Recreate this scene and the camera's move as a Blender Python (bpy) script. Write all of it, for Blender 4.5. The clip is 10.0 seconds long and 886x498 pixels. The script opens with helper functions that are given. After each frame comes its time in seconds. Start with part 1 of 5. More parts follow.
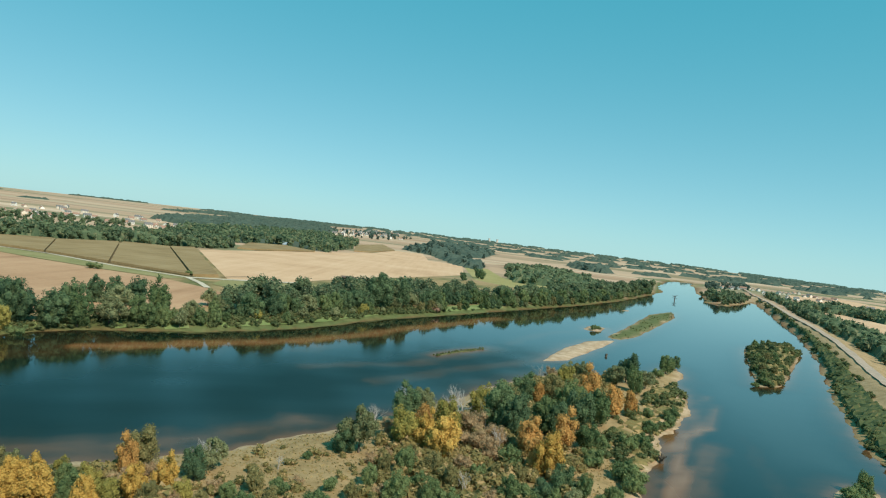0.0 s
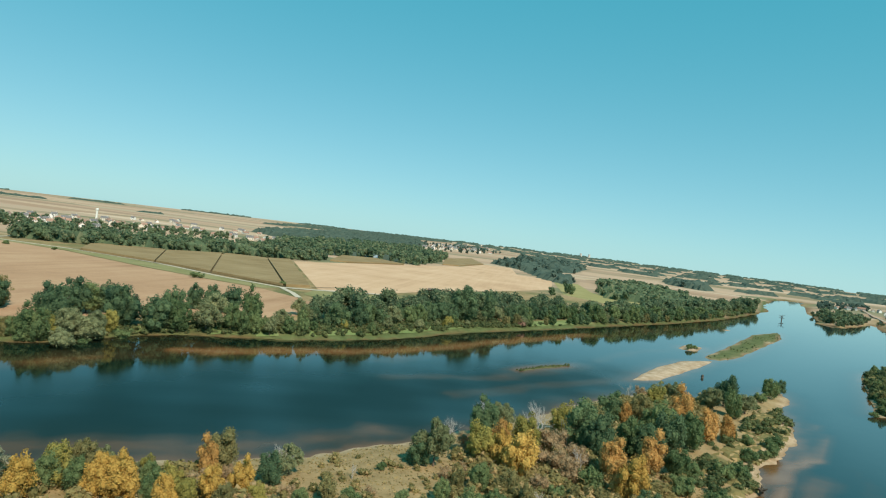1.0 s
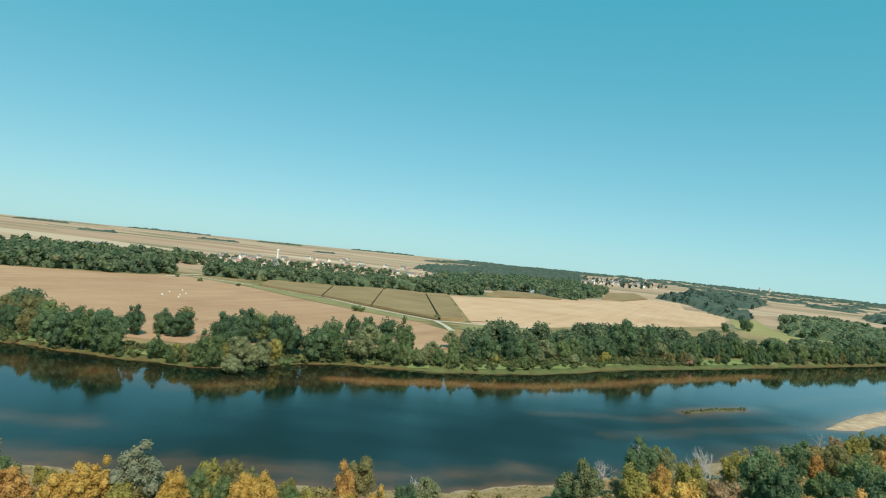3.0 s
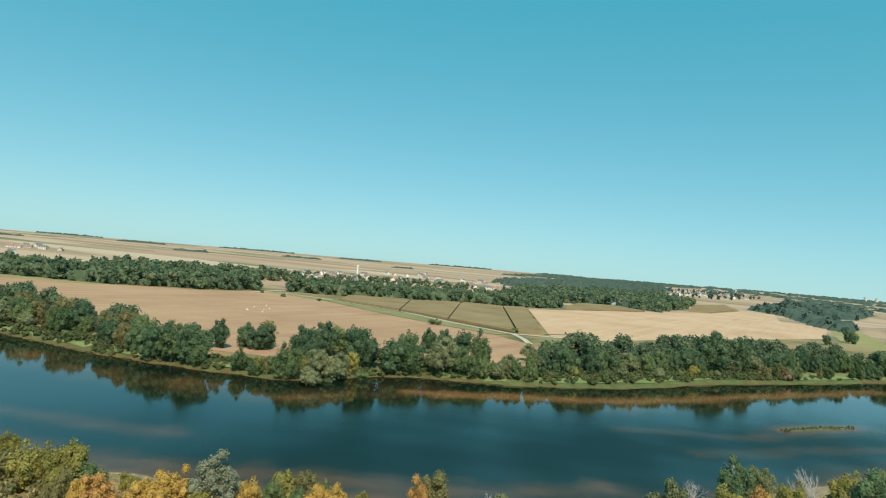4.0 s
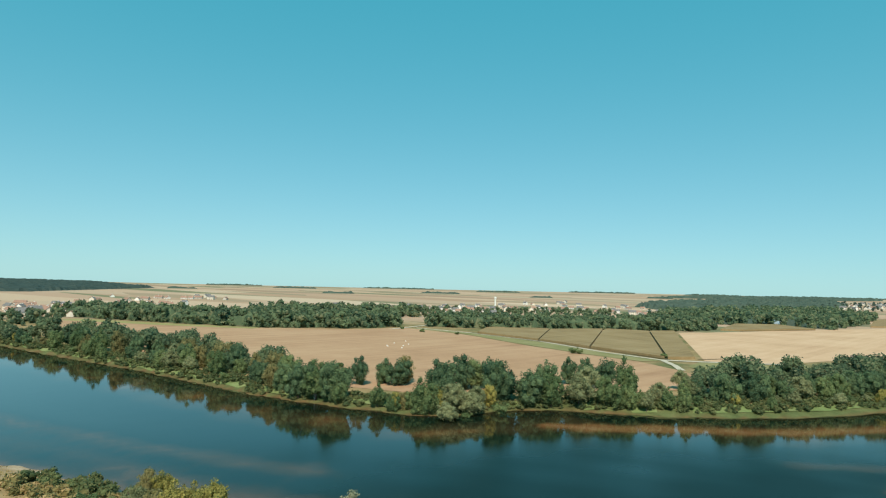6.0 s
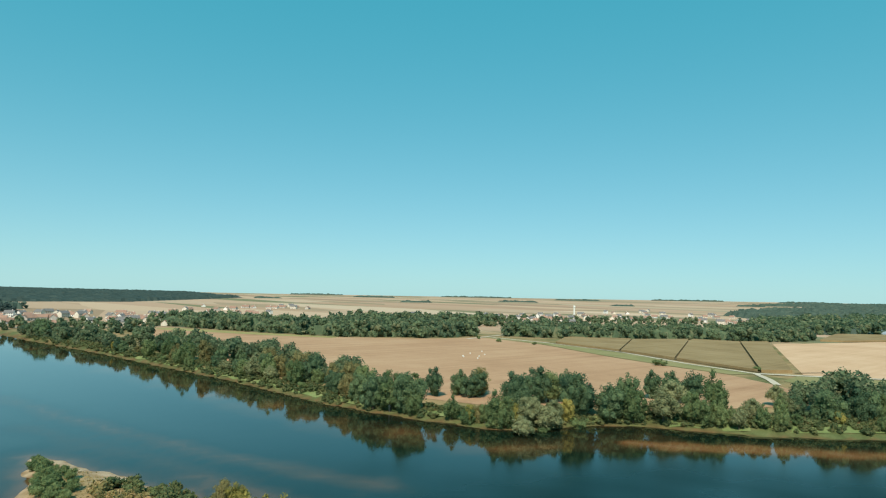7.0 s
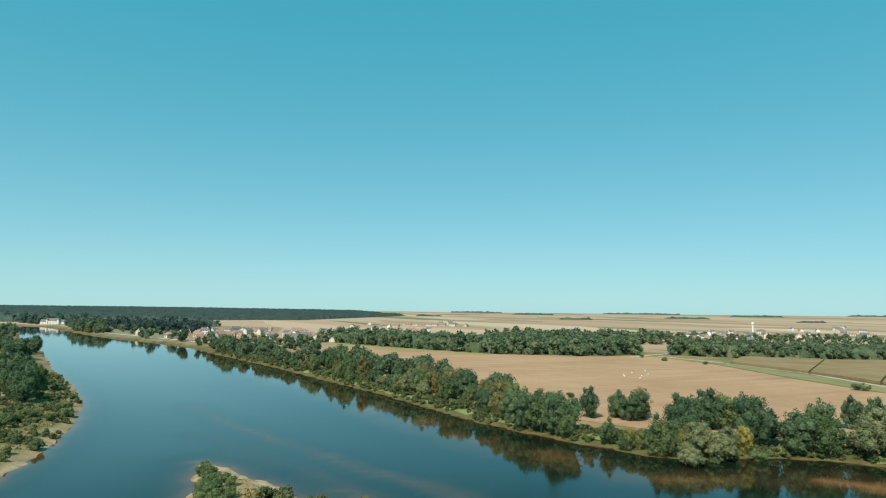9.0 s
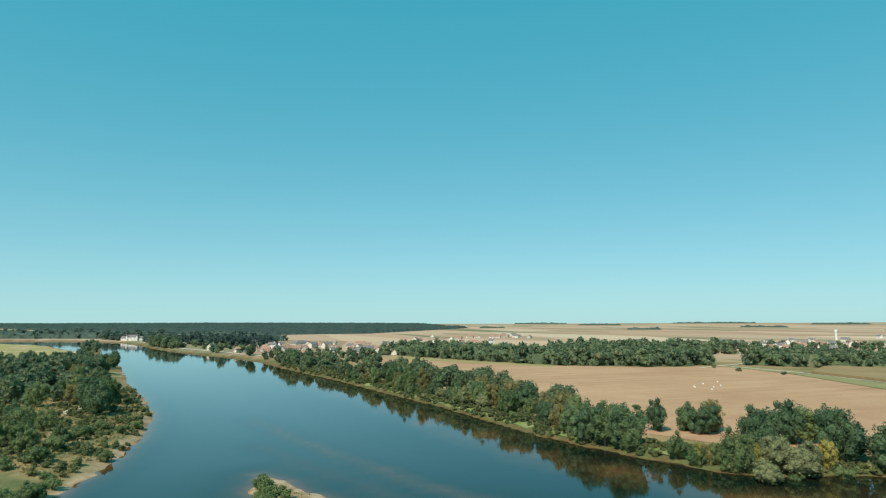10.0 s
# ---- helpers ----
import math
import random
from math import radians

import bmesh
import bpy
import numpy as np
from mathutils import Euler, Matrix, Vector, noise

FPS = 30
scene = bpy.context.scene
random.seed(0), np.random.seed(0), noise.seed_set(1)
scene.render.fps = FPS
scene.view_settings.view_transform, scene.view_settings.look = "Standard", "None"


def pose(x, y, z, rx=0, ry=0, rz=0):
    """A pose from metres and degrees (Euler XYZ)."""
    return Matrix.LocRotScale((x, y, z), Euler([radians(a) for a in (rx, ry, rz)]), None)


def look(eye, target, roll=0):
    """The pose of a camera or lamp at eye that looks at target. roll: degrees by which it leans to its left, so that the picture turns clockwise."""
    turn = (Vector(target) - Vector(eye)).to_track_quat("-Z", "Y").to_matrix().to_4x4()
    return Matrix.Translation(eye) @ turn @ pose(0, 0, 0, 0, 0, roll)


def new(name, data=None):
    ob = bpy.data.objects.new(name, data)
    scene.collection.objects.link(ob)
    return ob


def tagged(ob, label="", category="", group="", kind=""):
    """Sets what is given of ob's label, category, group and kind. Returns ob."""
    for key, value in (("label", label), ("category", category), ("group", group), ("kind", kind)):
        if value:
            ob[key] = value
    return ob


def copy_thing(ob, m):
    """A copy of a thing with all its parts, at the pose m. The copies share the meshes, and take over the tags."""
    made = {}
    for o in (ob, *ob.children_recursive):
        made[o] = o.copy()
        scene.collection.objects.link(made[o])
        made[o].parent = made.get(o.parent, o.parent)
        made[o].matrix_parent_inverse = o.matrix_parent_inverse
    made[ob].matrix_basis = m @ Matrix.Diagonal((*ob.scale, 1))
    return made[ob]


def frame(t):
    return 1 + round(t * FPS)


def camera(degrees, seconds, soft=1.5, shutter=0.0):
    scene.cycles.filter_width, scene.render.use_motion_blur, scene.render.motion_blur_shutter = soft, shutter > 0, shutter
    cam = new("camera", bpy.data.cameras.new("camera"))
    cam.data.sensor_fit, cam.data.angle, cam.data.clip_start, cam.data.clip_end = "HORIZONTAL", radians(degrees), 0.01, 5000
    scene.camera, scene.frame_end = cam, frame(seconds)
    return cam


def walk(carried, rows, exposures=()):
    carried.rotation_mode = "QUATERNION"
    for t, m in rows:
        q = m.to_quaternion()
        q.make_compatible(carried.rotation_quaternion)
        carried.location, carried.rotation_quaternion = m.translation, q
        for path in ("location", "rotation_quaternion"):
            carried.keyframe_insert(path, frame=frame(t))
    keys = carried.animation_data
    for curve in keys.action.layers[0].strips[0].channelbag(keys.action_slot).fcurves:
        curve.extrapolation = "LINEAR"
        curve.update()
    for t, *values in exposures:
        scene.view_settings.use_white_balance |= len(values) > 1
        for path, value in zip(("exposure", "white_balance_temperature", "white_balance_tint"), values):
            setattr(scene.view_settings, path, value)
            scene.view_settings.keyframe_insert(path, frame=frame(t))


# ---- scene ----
cam = camera(69.87, 10.0, 1.15)
PATH = [
    (0.0, pose(-0.02, -0.01, 47.74, 88.76, -6.84, 0.07)),
    (0.5, pose(1.26, 1.49, 47.47, 88.85, -6.90, 4.24)),
    (1.0, pose(2.44, 2.87, 47.18, 89.06, -7.14, 8.25)),
    (1.5, pose(3.50, 4.28, 46.94, 89.58, -7.08, 11.99)),
    (2.0, pose(4.34, 5.90, 46.55, 90.13, -6.77, 15.50)),
    (3.5, pose(4.98, 11.33, 45.12, 90.87, -5.77, 26.15)),
    (4.0, pose(4.81, 12.96, 44.64, 91.23, -5.16, 29.64)),
    (4.5, pose(4.61, 14.65, 44.23, 91.79, -4.41, 33.07)),
    (5.0, pose(4.40, 16.32, 43.90, 92.39, -3.33, 36.38)),
    (5.5, pose(4.07, 17.96, 43.71, 92.89, -2.24, 39.09)),
    (7.0, pose(1.64, 23.56, 44.56, 93.90, -1.32, 49.06)),
    (7.5, pose(0.53, 25.60, 44.55, 94.11, -1.21, 52.69)),
    (8.0, pose(-0.62, 27.64, 44.30, 94.31, -1.03, 56.37)),
    (8.5, pose(-1.69, 29.62, 43.91, 94.72, -1.17, 60.05)),
    (9.0, pose(-2.68, 31.57, 43.55, 95.22, -0.82, 63.33)),
    (9.5, pose(-3.74, 33.60, 43.25, 95.76, -0.36, 66.26)),
    (10.0, pose(-4.86, 35.67, 42.94, 96.28, 0.05, 69.04)),
]
walk(cam, PATH)

# ---- light ----
SUN_ELEVATION, SUN_AZIMUTH = radians(46), math.atan2(0.6, -0.8)     # azimuth clockwise from +y
world = bpy.data.worlds.new("sky")
scene.world = world
world.use_nodes = True
wn = world.node_tree.nodes
sky = wn.new("ShaderNodeTexSky")
sky.sky_type, sky.sun_disc = "NISHITA", False
sky.sun_elevation, sky.sun_rotation = SUN_ELEVATION, SUN_AZIMUTH
sky.air_density, sky.dust_density, sky.ozone_density, sky.altitude = 0.72, 0.0, 9.0, 1800
wn["Background"].inputs[1].default_value = 0.15
tint = wn.new("ShaderNodeMix")          # clear sky under a thin, even veil of green-blue haze
tint.data_type, tint.blend_type = "RGBA", "MULTIPLY"
tint.inputs[0].default_value = 1.0
tint.inputs[7].default_value = (0.60, 0.50, 0.36, 1)
veil = wn.new("ShaderNodeMix")
veil.data_type, veil.blend_type = "RGBA", "ADD"
veil.inputs[0].default_value = 1.0
veil.inputs[7].default_value = (0.05, 2.02, 2.55, 1)
world.node_tree.links.new(sky.outputs[0], tint.inputs[6])
world.node_tree.links.new(tint.outputs[2], veil.inputs[6])
links = world.node_tree.links
upward = wn.new("ShaderNodeSeparateXYZ")        # the haze thickens evenly towards the horizon, all round
links.new(wn.new("ShaderNodeTexCoord").outputs["Generated"], upward.inputs[0])
thick = wn.new("ShaderNodeMath")
thick.operation, thick.inputs[0].default_value = "POWER", math.exp(-1 / 0.14)
links.new(upward.outputs["Z"], thick.inputs[1])
share = wn.new("ShaderNodeMath")
share.operation, share.use_clamp, share.inputs[1].default_value = "MULTIPLY", True, 0.9
links.new(thick.outputs[0], share.inputs[0])
haze = wn.new("ShaderNodeMix")
haze.data_type = "RGBA"
haze.inputs[7].default_value = (2.87, 4.77, 4.77, 1)
links.new(share.outputs[0], haze.inputs[0])
links.new(veil.outputs[2], haze.inputs[6])
links.new(haze.outputs[2], wn["Background"].inputs[0])
sun = new("sun", bpy.data.lights.new("sun", "SUN"))
sun.data.energy, sun.data.angle, sun.data.color = 4.5, radians(0.6), (1.0, 0.90, 0.74)
sun_way = Vector((0.6 * math.cos(SUN_ELEVATION), -0.8 * math.cos(SUN_ELEVATION), math.sin(SUN_ELEVATION)))
sun.matrix_world = look(sun_way * 300, (0, 0, 0))


# ---- materials ----
def node_material(name):
    m = bpy.data.materials.new(name)
    m.use_nodes = True
    t = m.node_tree
    return m, t, t.nodes["Principled BSDF"]


def add(t, kind, **sockets):
    n = t.nodes.new(kind)
    for k, v in sockets.items():
        n.inputs[k].default_value = v
    return n


def place(t):
    """World position as texture coordinates."""
    return t.nodes.new("ShaderNodeNewGeometry").outputs["Position"]


def noise_at(t, vector, scale, detail=4.0, rough=0.6, squash=None):
    if squash:
        mp = add(t, "ShaderNodeMapping")
        mp.inputs["Scale"].default_value = squash[:3]
        mp.inputs["Rotation"].default_value = (0, 0, squash[3] if len(squash) > 3 else 0)
        t.links.new(vector, mp.inputs["Vector"])
        vector = mp.outputs[0]
    n = add(t, "ShaderNodeTexNoise", Scale=scale, Detail=detail, Roughness=rough)
    t.links.new(vector, n.inputs["Vector"])
    return n.outputs["Fac"]


def ramp(t, fac, stops):
    r = t.nodes.new("ShaderNodeValToRGB")
    e = r.color_ramp.elements
    while len(e) < len(stops):
        e.new(0.5)
    for el, (p, c) in zip(e, stops):
        el.position, el.color = p, (*c, 1)
    t.links.new(fac, r.inputs[0])
    return r.outputs[0]


def mix(t, fac, a, b, kind="MIX"):
    n = t.nodes.new("ShaderNodeMix")
    n.data_type, n.blend_type = "RGBA", kind
    for socket, value in ((n.inputs[0], fac), (n.inputs[6], a), (n.inputs[7], b)):
        if isinstance(value, bpy.types.NodeSocket):
            t.links.new(value, socket)
        elif isinstance(value, tuple):
            socket.default_value = (*value, 1)
        else:
            socket.default_value = value
    return n.outputs[2]


def maths(t, op, a, b=None, c=None, clamp=False):
    n = t.nodes.new("ShaderNodeMath")
    n.operation, n.use_clamp = op, clamp
    for socket, value in zip(n.inputs, (a, b, c)):
        if isinstance(value, bpy.types.NodeSocket):
            t.links.new(value, socket)
        elif value is not None:
            socket.default_value = value
    return n.outputs[0]


def attribute(t, name):
    n = t.nodes.new("ShaderNodeAttribute")
    n.attribute_name = name
    return n.outputs["Fac"]


def relief(t, bsdf, fac, strength, distance):
    b = add(t, "ShaderNodeBump", Strength=strength, Distance=distance)
    t.links.new(fac, b.inputs["Height"])
    t.links.new(b.outputs[0], bsdf.inputs["Normal"])


def foliage(name, low, high, joined=False, glow=0.36, dry=None):
    """Leaves: colour between low and high from tree to tree and from clump to clump."""
    m, t, b = node_material(name)
    low, high = tuple(c * 1.1 for c in low), tuple(c * 1.1 for c in high)
    geo = t.nodes.new("ShaderNodeNewGeometry")
    per_tree = attribute(t, "tint") if joined else t.nodes.new("ShaderNodeObjectInfo").outputs["Random"]
    fine = noise_at(t, geo.outputs["Position"], 0.35, 3)
    f = maths(t, "MULTIPLY_ADD", per_tree, 0.55, maths(t, "MULTIPLY_ADD", geo.outputs["Random Per Island"], 0.4, maths(t, "MULTIPLY_ADD", fine, 0.6, -0.35)), clamp=True)
    col = mix(t, f, low, high)
    if dry:
        col = mix(t, maths(t, "GREATER_THAN", geo.outputs["Random Per Island"], 0.84), col, dry)
    t.links.new(col, b.inputs["Base Color"])
    b.inputs["Roughness"].default_value = 0.75
    b.inputs["Specular IOR Level"].default_value = 0.2
    tr = t.nodes.new("ShaderNodeBsdfTranslucent")
    t.links.new(col, tr.inputs["Color"])
    mx = t.nodes.new("ShaderNodeMixShader")
    mx.inputs[0].default_value = glow
    t.links.new(b.outputs[0], mx.inputs[1])
    t.links.new(tr.outputs[0], mx.inputs[2])
    t.links.new(mx.outputs[0], t.nodes["Material Output"].inputs["Surface"])
    return m


def earth(name, stops, scale, fine, rough=0.95, rows=None, bump=0.3):
    """Soil, crops and grass: a broad and a fine variation, with rows if the crop has them."""
    m, t, b = node_material(name)
    p = place(t)
    f = maths(t, "MULTIPLY_ADD", noise_at(t, p, scale, 5, 0.65), 0.75, maths(t, "MULTIPLY", noise_at(t, p, fine, 3, 0.7), 0.3))
    if rows:
        turn, width, depth = rows
        streak = noise_at(t, p, 1.0, 3, 0.6, (1 / width, 0.006, 0, turn))
        f = maths(t, "MULTIPLY_ADD", maths(t, "SUBTRACT", streak, 0.5), depth, f)
    t.links.new(ramp(t, f, stops), b.inputs["Base Color"])
    b.inputs["Roughness"].default_value = rough
    b.inputs["Specular IOR Level"].default_value = 0.15
    relief(t, b, noise_at(t, p, fine, 3), bump, 0.3)
    return m


def plain(name, colour, rough=0.7, grain=0.25, scale=0.6, metal=0.0):
    m, t, b = node_material(name)
    f = noise_at(t, place(t), scale, 4)
    dark = tuple(c * (1 - grain) for c in colour)
    light = tuple(min(1, c * (1 + grain * 0.6)) for c in colour)
    t.links.new(ramp(t, f, [(0.3, dark), (0.7, light)]), b.inputs["Base Color"])
    b.inputs["Roughness"].default_value, b.inputs["Metallic"].default_value = rough, metal
    return m


def ground_material():
    m, t, b = node_material("ground")
    p = place(t)
    mid, fine = noise_at(t, p, 0.22, 4, 0.6), noise_at(t, p, 1.6, 4, 0.7)
    f = maths(t, "MULTIPLY_ADD", mid, 0.6, maths(t, "MULTIPLY_ADD", fine, 0.35, 0.02))
    meadow = ramp(t, f, [(0.22, (0.17, 0.135, 0.062)), (0.38, (0.26, 0.185, 0.088)), (0.52, (0.36, 0.25, 0.125)), (0.8, (0.48, 0.345, 0.19))])
    green = ramp(t, f, [(0.25, (0.05, 0.075, 0.026)), (0.55, (0.115, 0.14, 0.05)), (0.8, (0.21, 0.195, 0.085))])
    meadow = mix(t, attribute(t, "green"), meadow, green)
    sand = ramp(t, f, [(0.25, (0.22, 0.14, 0.075)), (0.42, (0.40, 0.27, 0.165)), (0.58, (0.58, 0.43, 0.30)), (0.8, (0.72, 0.59, 0.46))])
    near = mix(t, attribute(t, "sand"), meadow, sand)
    cells = add(t, "ShaderNodeTexVoronoi", Scale=1.0, Randomness=0.85)
    mp = add(t, "ShaderNodeMapping")
    mp.inputs["Scale"].default_value = (0.0018, 0.0075, 1)
    mp.inputs["Rotation"].default_value = (0, 0, radians(-42))
    t.links.new(p, mp.inputs["Vector"])
    flat = t.nodes.new("ShaderNodeVectorMath")
    flat.operation = "MULTIPLY"
    flat.inputs[1].default_value = (1, 1, 0)
    t.links.new(mp.outputs[0], flat.inputs[0])
    t.links.new(flat.outputs[0], cells.inputs["Vector"])
    sep = t.nodes.new("ShaderNodeSeparateColor")
    t.links.new(cells.outputs["Color"], sep.inputs[0])
    fields = ramp(t, sep.outputs[0], [(0.0, (0.42, 0.26, 0.17)), (0.22, (0.60, 0.42, 0.29)), (0.42, (0.50, 0.32, 0.22)), (0.6, (0.24, 0.22, 0.13)), (0.66, (0.66, 0.49, 0.35)), (0.85, (0.38, 0.24, 0.16)), (0.95, (0.18, 0.19, 0.10))])
    fields = mix(t, maths(t, "MULTIPLY", mid, 0.35), fields, (0.30, 0.23, 0.13))
    land = mix(t, attribute(t, "plateau"), near, fields)
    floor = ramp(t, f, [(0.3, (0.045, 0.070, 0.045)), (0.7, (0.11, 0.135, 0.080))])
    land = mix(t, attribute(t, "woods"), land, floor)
    bed = ramp(t, f, [(0.3, (0.10, 0.05, 0.025)), (0.7, (0.22, 0.11, 0.05))])
    t.links.new(mix(t, attribute(t, "bed"), land, bed), b.inputs["Base Color"])
    b.inputs["Roughness"].default_value = 0.95
    b.inputs["Specular IOR Level"].default_value = 0.15
    relief(t, b, f, 0.25, 0.5)
    return m


def water_material():
    """Slow river water: clear over the shoals, dark in the channel, with small ripples."""
    m, t, b = node_material("river_water")
    p = place(t)
    s = maths(t, "ADD", attribute(t, "shallow"), maths(t, "MULTIPLY_ADD", noise_at(t, p, 0.03, 5, 0.65, (1, 3.2, 1, radians(-35))), 0.30, -0.16), clamp=True)
    col = ramp(t, s, [(0.0, (0.002, 0.012, 0.0085)), (0.25, (0.006, 0.015, 0.009)), (0.5, (0.044, 0.031, 0.014)), (0.8, (0.19, 0.088, 0.034)), (1.0, (0.25, 0.130, 0.062))])
    # paler where sky reflection is put into the base colour
    col = mix(t, attribute(t, "sky_sheen"), col, (0.032, 0.056, 0.052))
    t.links.new(col, b.inputs["Base Color"])
    b.inputs["IOR"].default_value = 1.33
    b.inputs["Specular IOR Level"].default_value = 0.62
    calm = noise_at(t, p, 0.012, 3, 0.5, (1, 2.2, 1, radians(35)))
    smooth = maths(t, "MULTIPLY_ADD", calm, 0.05, 0.01)
    t.links.new(maths(t, "MULTIPLY_ADD", attribute(t, "ruffled"), 0.42, smooth), b.inputs["Roughness"])
    ripple = maths(t, "MULTIPLY_ADD", noise_at(t, p, 0.9, 4, 0.6), 0.6, maths(t, "MULTIPLY", noise_at(t, p, 0.10, 3, 0.55), 1.8))
    relief(t, b, ripple, 0.035, 0.25)
    return m


GROUND, WATER = ground_material(), water_material()
LEAF = {
    "green": foliage("leaves_green", (0.075, 0.130, 0.055), (0.250, 0.300, 0.125)),
    "dark": foliage("leaves_dark_green", (0.050, 0.100, 0.058), (0.180, 0.250, 0.115)),
    "olive": foliage("leaves_olive", (0.140, 0.135, 0.055), (0.330, 0.290, 0.125)),
    "willow": foliage("leaves_grey_green", (0.150, 0.172, 0.082), (0.340, 0.355, 0.185)),
    "silver": foliage("leaves_silver", (0.215, 0.230, 0.150), (0.420, 0.425, 0.290)),
    "yellow": foliage("leaves_yellow", (0.390, 0.245, 0.058), (0.620, 0.405, 0.110), glow=0.2),
    "orange": foliage("leaves_orange", (0.350, 0.195, 0.060), (0.600, 0.345, 0.115), glow=0.2),
    "lime": foliage("leaves_yellow_green", (0.180, 0.170, 0.045), (0.400, 0.340, 0.095), glow=0.2),
    "straw": foliage("dry_twigs", (0.300, 0.205, 0.110), (0.500, 0.360, 0.210), glow=0.3),
    "russet": foliage("leaves_russet", (0.27, 0.160, 0.115), (0.44, 0.280, 0.200)),
}
WOOD_LEAF = foliage("woodland_leaves", (0.060, 0.105, 0.064), (0.205, 0.262, 0.130), joined=True, dry=(0.235, 0.255, 0.140))
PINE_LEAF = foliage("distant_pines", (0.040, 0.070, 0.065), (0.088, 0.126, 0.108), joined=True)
# distance haze is mixed into this leaf colour: bluer and duller than WOOD_LEAF
HAZY_LEAF = foliage("haze_blue_leaves", (0.058, 0.098, 0.080), (0.135, 0.185, 0.142), joined=True)
SCRUB_LEAF = foliage("scrub_leaves", (0.060, 0.092, 0.040), (0.205, 0.225, 0.090), joined=True, dry=(0.19, 0.18, 0.075))
BRUSH_LEAF = foliage("brush_leaves", (0.150, 0.145, 0.055), (0.400, 0.310, 0.130), joined=True, dry=(0.52, 0.37, 0.18))
GRASS_LEAF = foliage("dry_grass", (0.22, 0.18, 0.075), (0.52, 0.39, 0.19), joined=True)
BARK = plain("bark", (0.13, 0.10, 0.075), 0.9, 0.45, 1.5)
DEAD = plain("bleached_wood", (0.50, 0.46, 0.42), 0.85, 0.35, 1.5)
STUBBLE = earth("stubble", [(0.25, (0.34, 0.192, 0.108)), (0.5, (0.455, 0.270, 0.158)), (0.8, (0.56, 0.365, 0.225))], 0.014, 0.6, rows=(radians(-60), 7, 0.5))
WHEAT = earth("wheat_stubble", [(0.25, (0.48, 0.290, 0.170)), (0.5, (0.61, 0.390, 0.240)), (0.8, (0.71, 0.495, 0.325))], 0.012, 0.5, rows=(radians(-12), 6, 0.4))
MAIZE = earth("maize", [(0.25, (0.205, 0.140, 0.066)), (0.5, (0.290, 0.203, 0.100)), (0.8, (0.37, 0.270, 0.145))], 0.03, 0.9, rows=(radians(25), 3, 0.5), bump=0.8)
BANK_GRASS = earth("bank_grass", [(0.25, (0.12, 0.16, 0.055)), (0.5, (0.17, 0.22, 0.08)), (0.8, (0.27, 0.28, 0.13))], 0.08, 0.8)
VERGE = earth("verge_grass", [(0.25, (0.18, 0.18, 0.07)), (0.5, (0.26, 0.24, 0.105)), (0.8, (0.37, 0.30, 0.155))], 0.05, 0.8)
HAY = earth("hay_meadow", [(0.25, (0.24, 0.21, 0.08)), (0.5, (0.33, 0.29, 0.12)), (0.8, (0.43, 0.36, 0.17))], 0.02, 0.6)
TRACK = earth("pale_track", [(0.3, (0.45, 0.38, 0.28)), (0.7, (0.66, 0.58, 0.46))], 0.2, 1.5)
SOIL = earth("dark_soil", [(0.3, (0.09, 0.072, 0.038)), (0.7, (0.16, 0.125, 0.070))], 0.2, 1.5)
ASPHALT = earth("worn_road", [(0.3, (0.36, 0.27, 0.20)), (0.7, (0.48, 0.38, 0.30))], 0.15, 1.2)
RENDER = [plain("white_render", (0.80, 0.78, 0.73), 0.85, 0.12, 0.3), plain("cream_render", (0.70, 0.64, 0.54), 0.85, 0.15, 0.3), plain("grey_render", (0.50, 0.47, 0.42), 0.85, 0.15, 0.3)]
ROOF = [plain("red_roof_tiles", (0.37, 0.225, 0.165), 0.9, 0.3, 0.8), plain("slate_roof", (0.19, 0.18, 0.175), 0.85, 0.25, 0.8), plain("brown_roof_tiles", (0.34, 0.205, 0.15), 0.9, 0.3, 0.8)]
GLASS = plain("dark_window", (0.03, 0.035, 0.04), 0.15, 0.2)
CONCRETE = plain("pale_concrete", (0.78, 0.76, 0.70), 0.85, 0.12, 0.15)
TIMBER = plain("weathered_timber", (0.10, 0.08, 0.06), 0.9, 0.3, 1.0)
STEEL = plain("galvanised_sheet", (0.55, 0.60, 0.64), 0.4, 0.15, 0.3, 0.4)
RUSTY = plain("rusty_sheet", (0.16, 0.11, 0.085), 0.85, 0.3, 0.8)

# ---- the plan: shorelines in metres ----
FAR_SHORE = [(-1500, -900), (-1550, -420), (-1440, -190), (-1303, -95), (-1165, -54), (-948, -3), (-830, 42), (-745, 76), (-672, 95), (-620, 102), (-588, 106), (-545, 114), (-500, 121), (-455, 129), (-410, 135), (-344, 143), (-305, 149), (-247, 153), (-214, 156), (-187, 162), (-162, 170), (-146, 177), (-138, 190), (-133, 205), (-124, 219), (-107, 231), (-89, 241), (-74, 257), (-60, 273), (-47, 293), (-36, 316), (-22, 342), (11, 389), (53, 454), (84, 500), (139, 585), (200, 690), (300, 890), (351, 1000), (380, 1100), (438, 1265), (530, 1500), (600, 1640), (670, 1740)]
SOUTH_SHORE = [(670, 1740), (662, 1640), (608, 1524), (449, 1096), (385, 900), (359, 850), (378, 825), (450, 930), (536, 1074), (548, 1110), (439, 839), (360, 655), (293, 503), (230, 375), (179, 281), (148, 221), (128, 178), (112, 120), (105, 20), (125, -120), (240, -400)]
